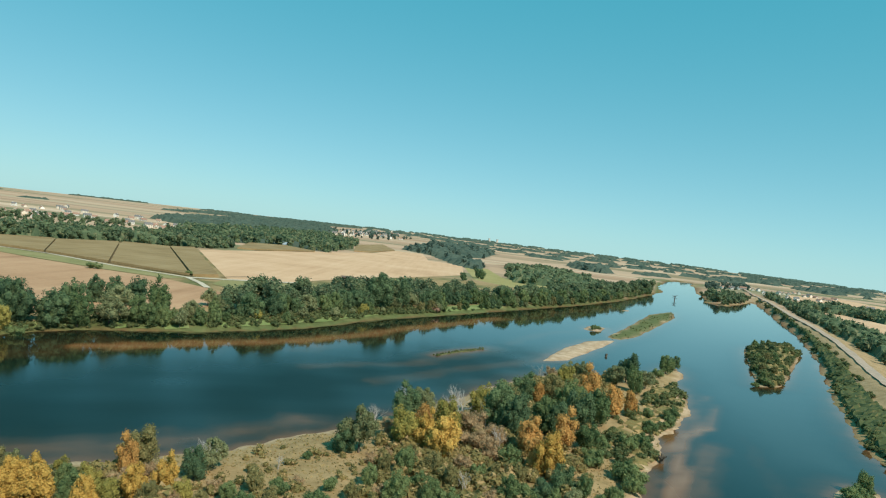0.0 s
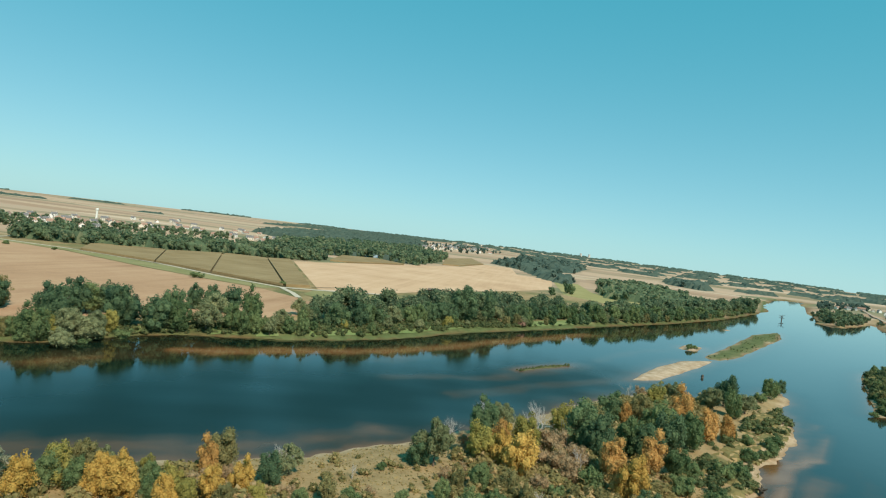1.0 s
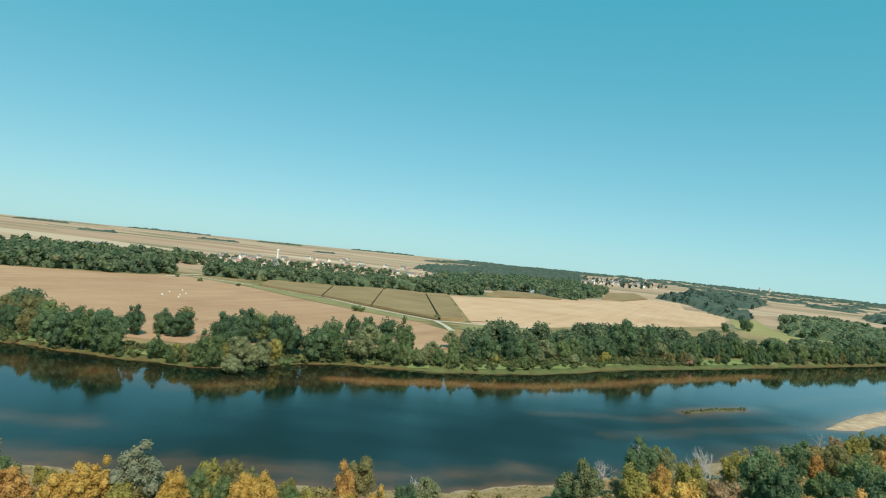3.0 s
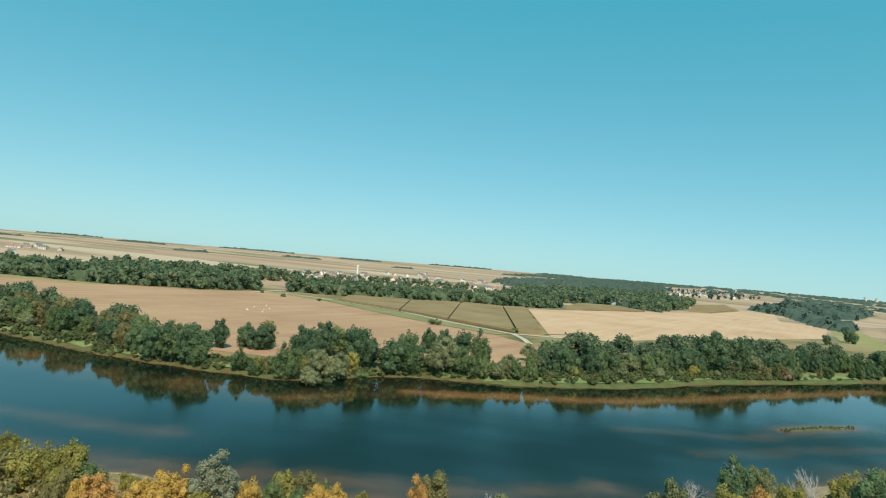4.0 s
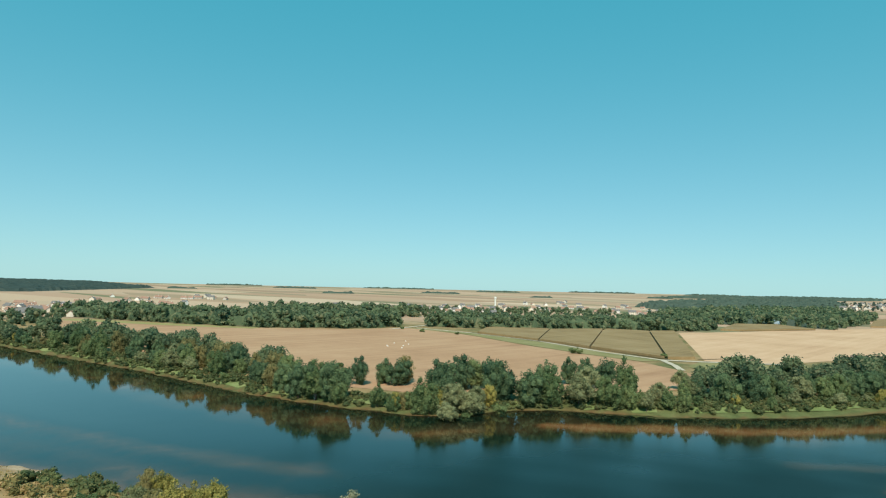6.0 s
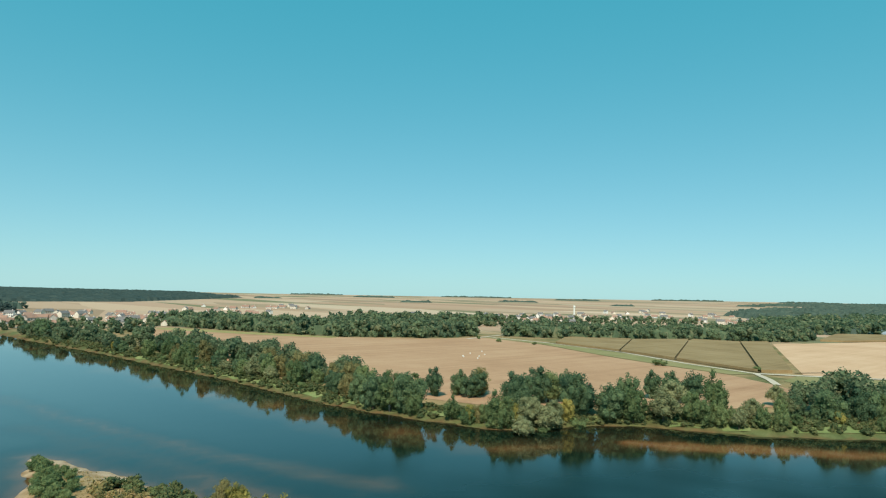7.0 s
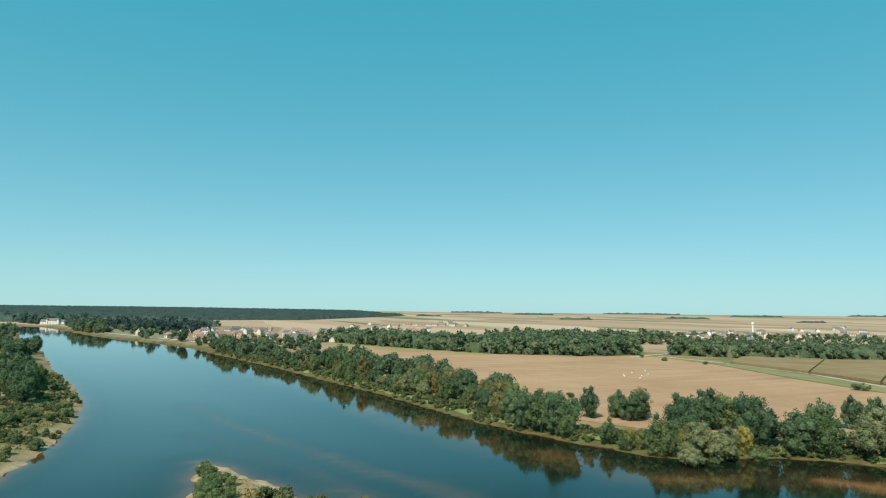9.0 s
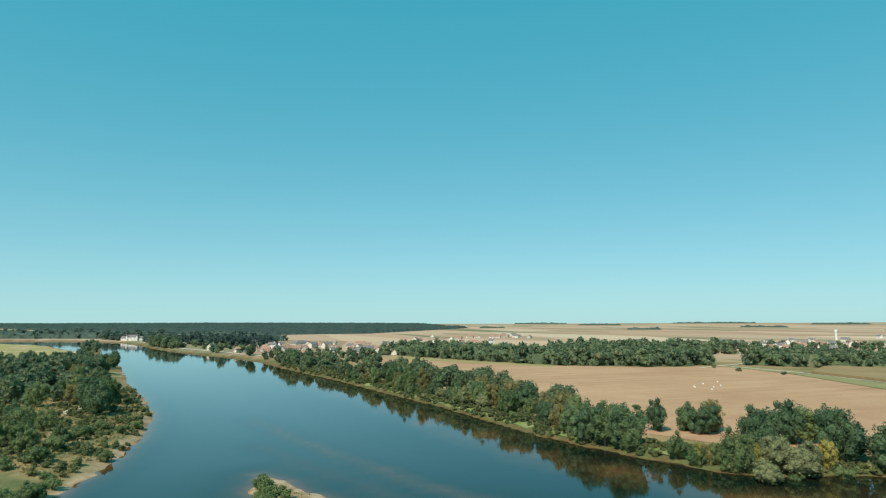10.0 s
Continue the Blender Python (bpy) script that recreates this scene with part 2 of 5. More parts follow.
WEST_SHORE = [(100, -420), (0, -210), (-80, -105), (-140, -35), (-180, 0), (-193, 6), (-223, 13), (-271, 18), (-324, 18), (-393, 9), (-480, -7), (-649, -29), (-860, -62), (-945, -104), (-1030, -138), (-1180, -188), (-1300, -290), (-1370, -480), (-1350, -900)]
ISLAND = [(-193, 53), (-178, 60), (-158, 67), (-133, 75), (-110, 86), (-85, 97), (-64, 108), (-55, 114), (-38, 126), (-29, 136), (-19, 146), (-7, 163), (8, 184), (19, 205), (41, 236), (64, 246), (82, 256), (100, 276), (114, 294), (108, 270), (96, 245), (93, 225), (86, 204), (76, 187), (64, 170), (58, 152), (47, 131), (36, 100), (34, 50), (20, 0), (-20, -30), (-80, -20), (-125, 20), (-150, 44), (-167, 49)]
LAND = {
    "far": FAR_SHORE + [(1000, 1760), (3600, 8000), (-8000, 8000), (-8000, -8000), (-1500, -8000)],
    "south": SOUTH_SHORE + [(300, -8000), (8000, -8000), (8000, 8000), (2400, 8000)],
    "west": WEST_SHORE + [(-1350, -8000), (100, -8000)],
    "island": ISLAND,
    "isle_east": [(192, 390), (163, 322), (139, 266), (152, 272), (181, 317), (232, 398), (246, 436), (221, 425)],
    "isle_green": [(102, 370), (132, 433), (189, 558), (232, 620), (210, 555), (172, 480), (123, 384), (106, 362)],
    "islet": [(93, 395), (104, 418), (113, 416), (101, 387)],
    "sandbar": [(46, 264), (66, 311), (84, 343), (104, 361), (94, 338), (77, 306), (60, 276)],
    "thin_bar": [(1, 251), (9, 265), (23, 281), (25, 279), (11, 262), (3, 250)],
    "spur": [(-900, -80), (-980, -88), (-1070, -101), (-1088, -111), (-1010, -113), (-930, -100)],
    "lone_islet": [(90, 133), (97, 134), (104, 140), (108, 147), (102, 149), (95, 143)],
    "gravel_bar": [(162, 560), (172, 575), (176, 573), (166, 557)],
}
TOPS = {"far": (3.0, 5.0), "south": (2.6, 6.0), "west": (2.8, 9.0), "island": (2.2, 9.0), "isle_east": (1.2, 4.0), "isle_green": (0.9, 4.0), "islet": (0.6, 2.0), "sandbar": (0.7, 4.0), "thin_bar": (0.3, 1.0), "gravel_bar": (0.4, 1.5), "spur": (1.6, 3.0), "lone_islet": (0.7, 2.5)}
FAR_TOWN_WOODS = [(-367, 2846), (-224, 2969), (-90, 2944), (41, 2809), (200, 2650), (215, 2390), (236, 2250), (297, 1977), (396, 2034), (458, 1909), (513, 1797), (560, 1696), (640, 1775), (800, 1810), (900, 1930), (1700, 3600), (2400, 5400), (500, 5600), (-700, 5600)]
SOUTH_WOODS = [(690, 1640), (800, 1800), (930, 1893), (1083, 1953), (1195, 1908), (1237, 1755), (1500, 1900), (3500, 3300), (3600, 4600), (2600, 5600), (1650, 3500)]
HORIZON_FOREST = [(-3020, -703), (-2441, -402), (-2013, -187), (-1800, 8), (-1620, 179), (-1672, 323), (-1682, 460), (-2077, 779), (-2495, 1107), (-4300, 1500), (-5400, 500), (-5000, -1500)]
MIDDLE_WOODS = [(-300, 860), (-235, 960), (-170, 905), (-158, 1110), (-200, 1500), (-330, 1750), (-480, 1500), (-460, 1150), (-400, 900)]
DYKE_WOODS = [(645, 1262), (526, 966), (424, 739), (376, 619), (322, 492), (274, 383), (240, 300), (300, 290), (345, 400), (392, 550), (419, 645), (479, 794), (548, 953), (667, 1282)]
EAST_WOODS = [(566, 1000), (690, 1110), (760, 1040), (600, 800), (560, 790), (570, 890), (530, 900)]
FIELD_BELT = [(-700, 222), (-642, 252), (-551, 290), (-484, 328), (-445, 390), (-436, 445), (-470, 480), (-520, 450), (-570, 400), (-650, 350), (-780, 300)]
VILLAGE_BELT = [(-428, 470), (-383, 512), (-344, 556), (-317, 620), (-257, 672), (-238, 745), (-290, 840), (-370, 760), (-420, 660), (-480, 600), (-470, 530)]
EAST_STRIPS = [[(353, 1808), (417, 1671), (434, 1568), (384, 1480), (326, 1590)], [(27, 1705), (33, 1400), (100, 1500), (172, 2000), (160, 2200), (41, 2500), (-60, 2300)], [(-94, 1466), (-25, 1329), (18, 1018), (58, 903), (81, 1097), (33, 1263), (27, 1705), (-69, 1798)], [(-1250, 2900), (-700, 3300), (-500, 4000), (-1000, 4100)]]
COPSE_A = [(114, 1160), (209, 1299), (241, 1171), (236, 938), (197, 875), (147, 902), (106, 1024)]
COPSE_B = [(89, 871), (122, 897), (156, 910), (229, 906), (251, 870), (190, 790), (126, 731), (84, 733)]
MANOR_WOOD = [(-1346, 0), (-1209, 64), (-1100, 110), (-1200, 190), (-1480, 170), (-1620, 60), (-1500, 0)]
UPPER_WOODS = [(-703, 1517), (-805, 1978), (-865, 2576), (-720, 3636), (-398, 2398), (-364, 1861), (-416, 1433), (-510, 1294)]
LEFT_WOOD = [(-1580, -420), (-1480, -170), (-1425, -110), (-1500, -10), (-1700, -60), (-1900, -300), (-2000, -600), (-1700, -700)]
RIVER_END = [(560, 1330), (640, 1400), (740, 1500), (820, 1700), (700, 1640), (640, 1540)]
BEND_WOOD = [(44, 462), (76, 508), (131, 593), (192, 698), (292, 896), (345, 1004), (330, 1010), (278, 905), (176, 706), (114, 602), (58, 518), (30, 472)]
WOODED = EAST_STRIPS + [MANOR_WOOD, LEFT_WOOD, UPPER_WOODS, COPSE_A, COPSE_B, BEND_WOOD, HORIZON_FOREST, MIDDLE_WOODS, DYKE_WOODS, EAST_WOODS, FIELD_BELT, VILLAGE_BELT]
DYKE = [(900, 2000), (720, 1500), (608, 1233), (480, 912), (380, 678), (332, 556), (285, 449), (248, 373), (216, 309), (198, 272), (178, 205), (165, 110), (170, -50), (230, -250), (420, -600)]


def edges_distance(x, y, line, closed):
    """Distance of points from a line, and for a closed one whether they lie inside."""
    pts = np.array(line, float)
    a, b = (pts, np.roll(pts, -1, 0)) if closed else (pts[:-1], pts[1:])
    best, inside = np.full(x.shape, 1e12), np.zeros(x.shape, bool)
    for (ax, ay), (bx, by) in zip(a, b):
        dx, dy = bx - ax, by - ay
        k = np.clip(((x - ax) * dx + (y - ay) * dy) / (dx * dx + dy * dy), 0, 1)
        best = np.minimum(best, (x - ax - k * dx) ** 2 + (y - ay - k * dy) ** 2)
        if closed and ay != by:
            inside ^= ((ay > y) != (by > y)) & (x < (bx - ax) * (y - ay) / (by - ay) + ax)
    return np.sqrt(best), inside


def waves(x, y, size, seed=0.0):
    """A smooth uneven field in about -1 to 1."""
    k = 6.283 / size
    return (np.sin(k * (x + 0.37 * y) + 1.3 + seed) + np.sin(k * 1.7 * (0.6 * y - 0.8 * x) + 4.1 + seed * 2) + np.sin(k * 2.9 * (0.9 * x + 0.5 * y) + 0.7 + seed) * 0.6
            + np.sin(k * 4.7 * (0.3 * x - 0.9 * y) + 2.2) * 0.4) / 3


def terrain(x, y):
    """Height of the ground, and the signed distance from the water's edge (inland positive)."""
    x, y = np.asarray(x, float), np.asarray(y, float)
    wob = 1.6 * waves(x, y, 23) + 0.7 * waves(x, y, 7, 2.0)
    z, shore = np.full(x.shape, -9.0), np.full(x.shape, -1e9)
    for name, line in LAND.items():
        d, inside = edges_distance(x, y, line, True)
        big = name in ("far", "south", "west", "island")
        s = np.where(inside, d, -d) + wob * (1.0 if big else 0.35)
        top, reach = TOPS[name]
        h = np.where(s > 0, top * (1 - np.exp(-np.maximum(s, 0) / reach)), -2.2 * (1 - np.exp(np.minimum(s, 0) / 14)))
        z, shore = np.maximum(z, h), np.maximum(shore, s)
    d, _ = edges_distance(x, y, DYKE, False)
    z = np.where(shore > 2, np.maximum(z, 6.2 - np.maximum(d - 4, 0) / 2.6), z)
    dry = np.clip(shore / 12, 0, 1) * np.where(edges_distance(x, y, LAND["far"], True)[1], 0.06, 1.0)
    z = z + dry * (0.35 * waves(x, y, 31, 1.0) + 0.12 * waves(x, y, 6, 3.0))
    r = np.hypot(x, y)
    turn = np.degrees(np.arctan2(-x, y))
    rise = np.interp(turn, [-180, -60, -38, -20, 0, 20, 40, 65, 100, 180], [30, 0, 8, 32, 38, 27, 12, 2, 4, 30])
    z = z + np.clip((r - 1300) / 3500, 0, 1) ** 1.2 * rise * np.clip(shore / 350, 0, 1)
    return z, shore


def height(x, y):
    return float(terrain(np.array([x]), np.array([y]))[0][0])


# ---- mesh helpers ----
def sheet(name, v, f, material, smooth=False, attributes=None, normals=None):
    me = bpy.data.meshes.new(name)
    v, f = np.asarray(v, np.float32), np.asarray(f, np.int32)
    me.vertices.add(len(v))
    me.vertices.foreach_set("co", v.ravel())
    n = f.shape[1]
    me.loops.add(f.size)
    me.loops.foreach_set("vertex_index", f.ravel())
    me.polygons.add(len(f))
    me.polygons.foreach_set("loop_start", np.arange(0, f.size, n, dtype=np.int32))
    me.polygons.foreach_set("loop_total", np.full(len(f), n, np.int32))
    me.polygons.foreach_set("use_smooth", np.full(len(f), smooth))
    me.update(calc_edges=True)
    for key, values in (attributes or {}).items():
        me.attributes.new(key, "FLOAT", "POINT").data.foreach_set("value", np.asarray(values, np.float32))
    if normals is not None:         # soft shading of foliage: each leaf leans with the clump it grows on
        me.attributes.new("custom_normal", "FLOAT_VECTOR", "POINT").data.foreach_set("vector", np.asarray(normals, np.float32).ravel())
    me.materials.append(material)
    return me


def part(name, me, parent=None, label=""):
    ob = new(name, me)
    ob.parent = parent
    return tagged(ob, label)


def polar(radii, angles):
    """A round grid about the middle of the plan: points and quads."""
    rr, aa = np.meshgrid(radii, angles, indexing="ij")
    x, y = -rr * np.sin(aa), 15 + rr * np.cos(aa)
    nr, na = rr.shape
    i, j = np.meshgrid(np.arange(nr - 1), np.arange(na), indexing="ij")
    k = (j + 1) % na
    quads = np.stack([i * na + j, (i + 1) * na + j, (i + 1) * na + k, i * na + k], -1).reshape(-1, 4)
    return x.ravel(), y.ravel(), quads[:, ::-1]


def tube(points, radii, sides=6):
    pts = [Vector(p) for p in points]
    v, f = [], []
    for i, p in enumerate(pts):
        way = (pts[min(i + 1, len(pts) - 1)] - pts[max(i - 1, 0)]).normalized()
        side = way.cross(Vector((0.31, 0.9, 0.2))).normalized()
        up = way.cross(side)
        for k in range(sides):
            a = 2 * math.pi * k / sides
            v.append(p + (side * math.cos(a) + up * math.sin(a)) * radii[i])
    for i in range(len(pts) - 1):
        for k in range(sides):
            f.append((i * sides + k, i * sides + (k + 1) % sides, (i + 1) * sides + (k + 1) % sides, (i + 1) * sides + k))
    return v, f


def joined(pieces):
    v, f = [], []
    for pv, pf in pieces:
        n = len(v)
        v += [tuple(p) for p in pv]
        f += [tuple(i + n for i in q) for q in pf]
    return np.array(v), np.array(f)


def poly_patch(name, outline, material, lift=0.12, step=12.0, thick=0.0):
    """A field or path laid on the ground: the outline filled with a grid, draped; thick raises a standing crop with its sides."""
    bm = bmesh.new()
    edge = []
    for (ax, ay), (bx, by) in zip(outline, outline[1:] + outline[:1]):
        k = max(1, int(math.hypot(bx - ax, by - ay) / (step * 2)))
        edge += [(ax + (bx - ax) * i / k, ay + (by - ay) * i / k) for i in range(k)]
    vs = [bm.verts.new((x, y, 0)) for x, y in edge]
    face = bm.faces.new(vs)
    if face.normal.z < 0 or face.calc_area() and sum(a[0] * b[1] - a[1] * b[0] for a, b in zip(edge, edge[1:] + edge[:1])) < 0:
        face.normal_flip()
    xs, ys = [p[0] for p in edge], [p[1] for p in edge]
    for axis, lo, hi in ((0, min(xs), max(xs)), (1, min(ys), max(ys))):
        for k in range(1, int((hi - lo) / (step * 3)) + 1):
            co, no = [0, 0, 0], [0, 0, 0]
            co[axis], no[axis] = lo + k * step * 3, 1
            bmesh.ops.bisect_plane(bm, geom=bm.verts[:] + bm.edges[:] + bm.faces[:], plane_co=co, plane_no=no)
    bm.verts.ensure_lookup_table()
    z, _ = terrain([v.co.x for v in bm.verts], [v.co.y for v in bm.verts])
    for v, h in zip(bm.verts, z):
        v.co.z = h + lift + thick
    if thick:
        rim = [e for e in bm.edges if e.is_boundary]
        out = bmesh.ops.extrude_edge_only(bm, edges=rim)
        for v in out["geom"]:
            if isinstance(v, bmesh.types.BMVert):
                v.co.z -= thick + lift + 0.3
        bmesh.ops.recalc_face_normals(bm, faces=bm.faces[:])
    me = bpy.data.meshes.new(name)
    bm.to_mesh(me)
    bm.free()
    me.materials.append(material)
    return new(name, me)


def strip(name, line, width, material, lift=0.12, step=8.0):
    """A road or track along a line, draped on the ground."""
    pts = []
    for (ax, ay), (bx, by) in zip(line, line[1:]):
        k = max(1, int(math.hypot(bx - ax, by - ay) / step))
        pts += [(ax + (bx - ax) * i / k, ay + (by - ay) * i / k) for i in range(k)]
    pts = np.array(pts + [line[-1]])
    way = np.gradient(pts, axis=0)
    way /= np.linalg.norm(way, axis=1)[:, None]
    side = np.stack([-way[:, 1], way[:, 0]], -1)
    cols = [pts + side * width * k for k in (-0.5, 0, 0.5)]
    v = np.stack(cols, 1).reshape(-1, 2)
    z = terrain(v[:, 0], v[:, 1])[0] + lift
    q = [(i * 3 + j, i * 3 + j + 1, i * 3 + j + 4, i * 3 + j + 3) for i in range(len(pts) - 1) for j in (0, 1)]
    return new(name, sheet(name, np.column_stack([v, z]), np.array(q)[:, ::-1], material))


# ---- ground and water ----
fine = np.radians(np.arange(-48, 122, 0.7))
coarse = np.radians(np.arange(122, 312, 2.5))
angles = np.concatenate([fine, coarse])
radii = np.concatenate([[0.02, 3, 6, 9], 12 * 1.02 ** np.arange(0, 304)])
gx, gy, gq = polar(radii, angles)
gz, gs = terrain(gx, gy)
reach = np.hypot(gx, gy)
isle_d, isle_in = edges_distance(gx, gy, ISLAND, True)
spit, _ = edges_distance(gx, gy, [(50, 132), (62, 165), (78, 190), (90, 215), (93, 240)], False)
beach, _ = edges_distance(gx, gy, [(-190, 6), (-224, 12), (-271, 16), (-324, 15), (-393, 6), (-430, 0)], False)
west_tip, _ = edges_distance(gx, gy, [(-190, 55), (-175, 60), (-156, 66)], False)
bars = np.zeros(gx.shape, bool)
for bar in ("sandbar", "islet", "gravel_bar"):
    d, inside = edges_distance(gx, gy, LAND[bar], True)
    bars |= inside | (d < 1.5)
green_d, green_in = edges_distance(gx, gy, LAND["isle_green"], True)
patchy = 0.5 + 0.5 * waves(gx, gy, 17, 5.0)
far_d, far_in = edges_distance(gx, gy, LAND["far"], True)
far_in |= far_d < 6
south_d, south_in = edges_distance(gx, gy, LAND["south"], True)
south_in |= south_d < 6
thin_d, thin_in = edges_distance(gx, gy, LAND["thin_bar"], True)
thin_in |= thin_d < 5
sand = np.clip(1.2 - gs / 2.6, 0, 1) * (reach < 700) * np.where(far_in | south_in, 0.04, np.where(thin_in, 0.15, 0.75))
sand = np.maximum(sand, np.clip(0.55 - spit / 8 + waves(gx, gy, 13, 4.0) * 1.3 + waves(gx, gy, 5, 1.0) * 0.5, 0, 1) * isle_in)
sand = np.maximum(sand, np.clip(0.9 - beach / 4 + (patchy - 0.5) * 1.2, 0, 1) * 0.6)
sand = np.maximum(sand, np.clip(1.3 - west_tip / 5 + (patchy - 0.5) * 0.8, 0, 1) * isle_in)
sand = np.where((edges_distance(gx, gy, LAND["west"], True)[0] < 9) & (beach > 6), sand * 0.4, sand)
sand = np.where(bars, 1.0, sand)
sand = np.where(green_in, sand * 0.3, sand) * (gs > -3)
bank_top = edges_distance(gx, gy, DYKE, False)[0]
sand = np.maximum(sand, np.clip(1.2 - bank_top / 26, 0, 0.22) * south_in)
green = np.clip(0.15 + 0.9 * waves(gx, gy, 90, 1.0) + 0.4 * waves(gx, gy, 25, 2.0), 0, 1)
east_d, east_in = edges_distance(gx, gy, LAND["isle_east"], True)
green = np.where(far_in & (gs < 16), np.clip(green + 0.35, 0, 0.75), green)
green = np.where((far_in | thin_in) & (gs < 5), 1.0, green)
dyke_d = edges_distance(gx, gy, DYKE, False)[0]
green = np.where(dyke_d < 24, 0.0, green)
west_in = edges_distance(gx, gy, LAND["west"], True)[1]
green = np.where(west_in & (gs > 2), np.clip(0.55 + 0.6 * waves(gx, gy, 60, 1.0) + 0.4 * waves(gx, gy, 19, 2.0), 0, 1), green)
green = np.where(green_in, 0.95, np.where(east_in, 0.9, np.where(isle_in, np.where(spit < 22, 0.0, green * 0.3), green)))
plateau = np.clip((reach - 650) / 120, 0, 1) * (gs > 6)
bed = np.clip(-gz / 0.25, 0, 1)
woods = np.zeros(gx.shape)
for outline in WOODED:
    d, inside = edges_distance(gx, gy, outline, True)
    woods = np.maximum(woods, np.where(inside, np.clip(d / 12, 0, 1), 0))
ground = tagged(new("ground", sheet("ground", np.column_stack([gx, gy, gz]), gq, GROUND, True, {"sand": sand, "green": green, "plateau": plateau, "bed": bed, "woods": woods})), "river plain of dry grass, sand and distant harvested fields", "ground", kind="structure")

wx, wy, wq = polar(np.concatenate([[0.02, 6], 12 * 1.026 ** np.arange(0, 234)]), np.radians(np.concatenate([np.arange(-48, 122, 0.9), np.arange(122, 312, 5)])))
_, ws = terrain(wx, wy)
far_bank, _ = edges_distance(wx, wy, FAR_SHORE[10:36], False)
shallow = np.clip(np.exp(np.minimum(ws, 0) / 9) * np.where(far_bank < 60, 0.5, 0.75), 0, 1)
# a broad brown shelf of sand under the far bank
shallow = np.maximum(shallow, 0.60 * np.exp(-((far_bank - 24 - 6 * waves(wx, wy, 60, 2.0)) / 17) ** 2) * (0.9 + 0.3 * waves(wx, wy, 37, 5.0)))


def shoal(line, width, depth):
    d, _ = edges_distance(wx + 1.6 * waves(wx, wy, 34, 1.0), wy + 1.6 * waves(wx, wy, 41, 2.0), line, False)
    d = np.maximum(0, d + 0.22 * width * waves(wx, wy, 15, 6.0))
    return depth * np.exp(-(d / width) ** 2 * (1 + 0.5 * waves(wx, wy, 26, 3.0)))


for line, width, depth in (
        ([(-108, 196), (-90, 212), (-70, 230), (-52, 248), (-33, 274), (-14, 308), (12, 350), (40, 398)], 7, 0.95),
        ([(-150, 80), (-113, 90), (-84, 106), (-60, 120), (-44, 131), (-28, 150)], 9, 0.60),
        ([(-298, 58), (-245, 69), (-211, 79), (-179, 88), (-150, 98), (-118, 112)], 7, 0.56),
        ([(-234, 56), (-200, 67), (-177, 75), (-149, 84)], 7, 0.46),
        ([(50, 118), (53, 129), (59, 143), (66, 161), (73, 175), (86, 191)], 3.2, 1.0),
        ([(56, 128), (68, 150), (78, 170)], 6, 0.62),
        ([(100, 242), (103, 236), (101, 223), (94, 202), (86, 191)], 2.2, 0.7),
        ([(76, 118), (84, 150), (92, 180)], 5, 0.36),
        ([(-4, 234), (10, 256), (30, 286)], 7, 0.55),
        ([(-40, 206), (-18, 222), (4, 236)], 5, 0.5),
        ([(-16, 196), (20, 240), (44, 262)], 6, 0.5),
        ([(36, 300), (60, 350), (90, 385)], 6, 0.45)):
    shallow = np.maximum(shallow, shoal(line, width, depth))
# a light wind ruffles the open reach between the island and the far bank
ruffled = np.clip((far_bank - 34) / 30, 0, 1) * np.clip((wx + 175) / 90, 0, 1) * np.clip((95 - wx) / 60, 0, 1) * np.clip((330 - wy) / 80, 0, 1) * np.clip(0.85 + 0.35 * waves(wx, wy, 70, 4.0), 0, 1)
# the pale sky's reflection is painted into the slower reaches' colour, away from the banks
sky_sheen = np.clip((far_bank - 38) / 45, 0, 1) * np.clip(1 - 1.3 * ruffled, 0, 1) * np.clip(1 - shallow * 1.6, 0, 1) * np.clip(-ws / 14, 0, 1) * np.where(wx < -60, np.clip((-wx - 120) / 90, 0, 1), np.clip((wx - 60) / 50, 0, 1)) * 0.85
water = tagged(new("water", sheet("water", np.column_stack([wx, wy, np.zeros_like(wx)]), wq, WATER, True, {"shallow": shallow, "ruffled": ruffled, "sky_sheen": sky_sheen})), "calm blue-green river with brown sandy shoals", "water", kind="structure")
# ---- where single trees stand: x, y, height ----
NEAR_TREES = {}
BANK_TREES = {}
WEST_TREES = {}
NEAR_TREES["willow"] = [(-36, 112, 8), (-12, 128, 11), (0, 162, 9), (66, 223, 9), (78, 226, 8), (57, 232, 7), (29, 113, 6), (-37, 110, 7), (-62, 97, 8), (-57, 97, 6), (-111, 68, 8)]
NEAR_TREES["dark"] = [(-15, 127, 6), (-4, 153, 10), (19, 153, 12), (22, 149, 11), (29, 185, 9), (33, 154, 9), (40, 162, 12), (73, 233, 12), (108, 280, 7), (23, 112, 7), (28, 120, 8), (-37, 106, 7), (195, 376, 6), (201, 374, 6)]
NEAR_TREES["dead"] = [(8, 160, 11), (9, 157, 10), (-11, 144, 8), (-6, 164, 10), (9, 113, 7), (16, 155, 9), (17, 137, 7), (39, 219, 7), (-37, 109, 8.5), (-25, 115, 4.5)]
NEAR_TREES["lime"] = [(6, 145, 9), (-3, 135, 9), (15, 167, 9), (46, 212, 9), (-44, 91, 7), (-35, 97, 5), (-50, 97, 6), (-93, 72, 12), (-66, 91, 9), (-56, 100, 6), (-90, 81, 5), (-73, 81, 7), (-103, 71, 10), (-102, 74, 9), (-119, 77, 8)]
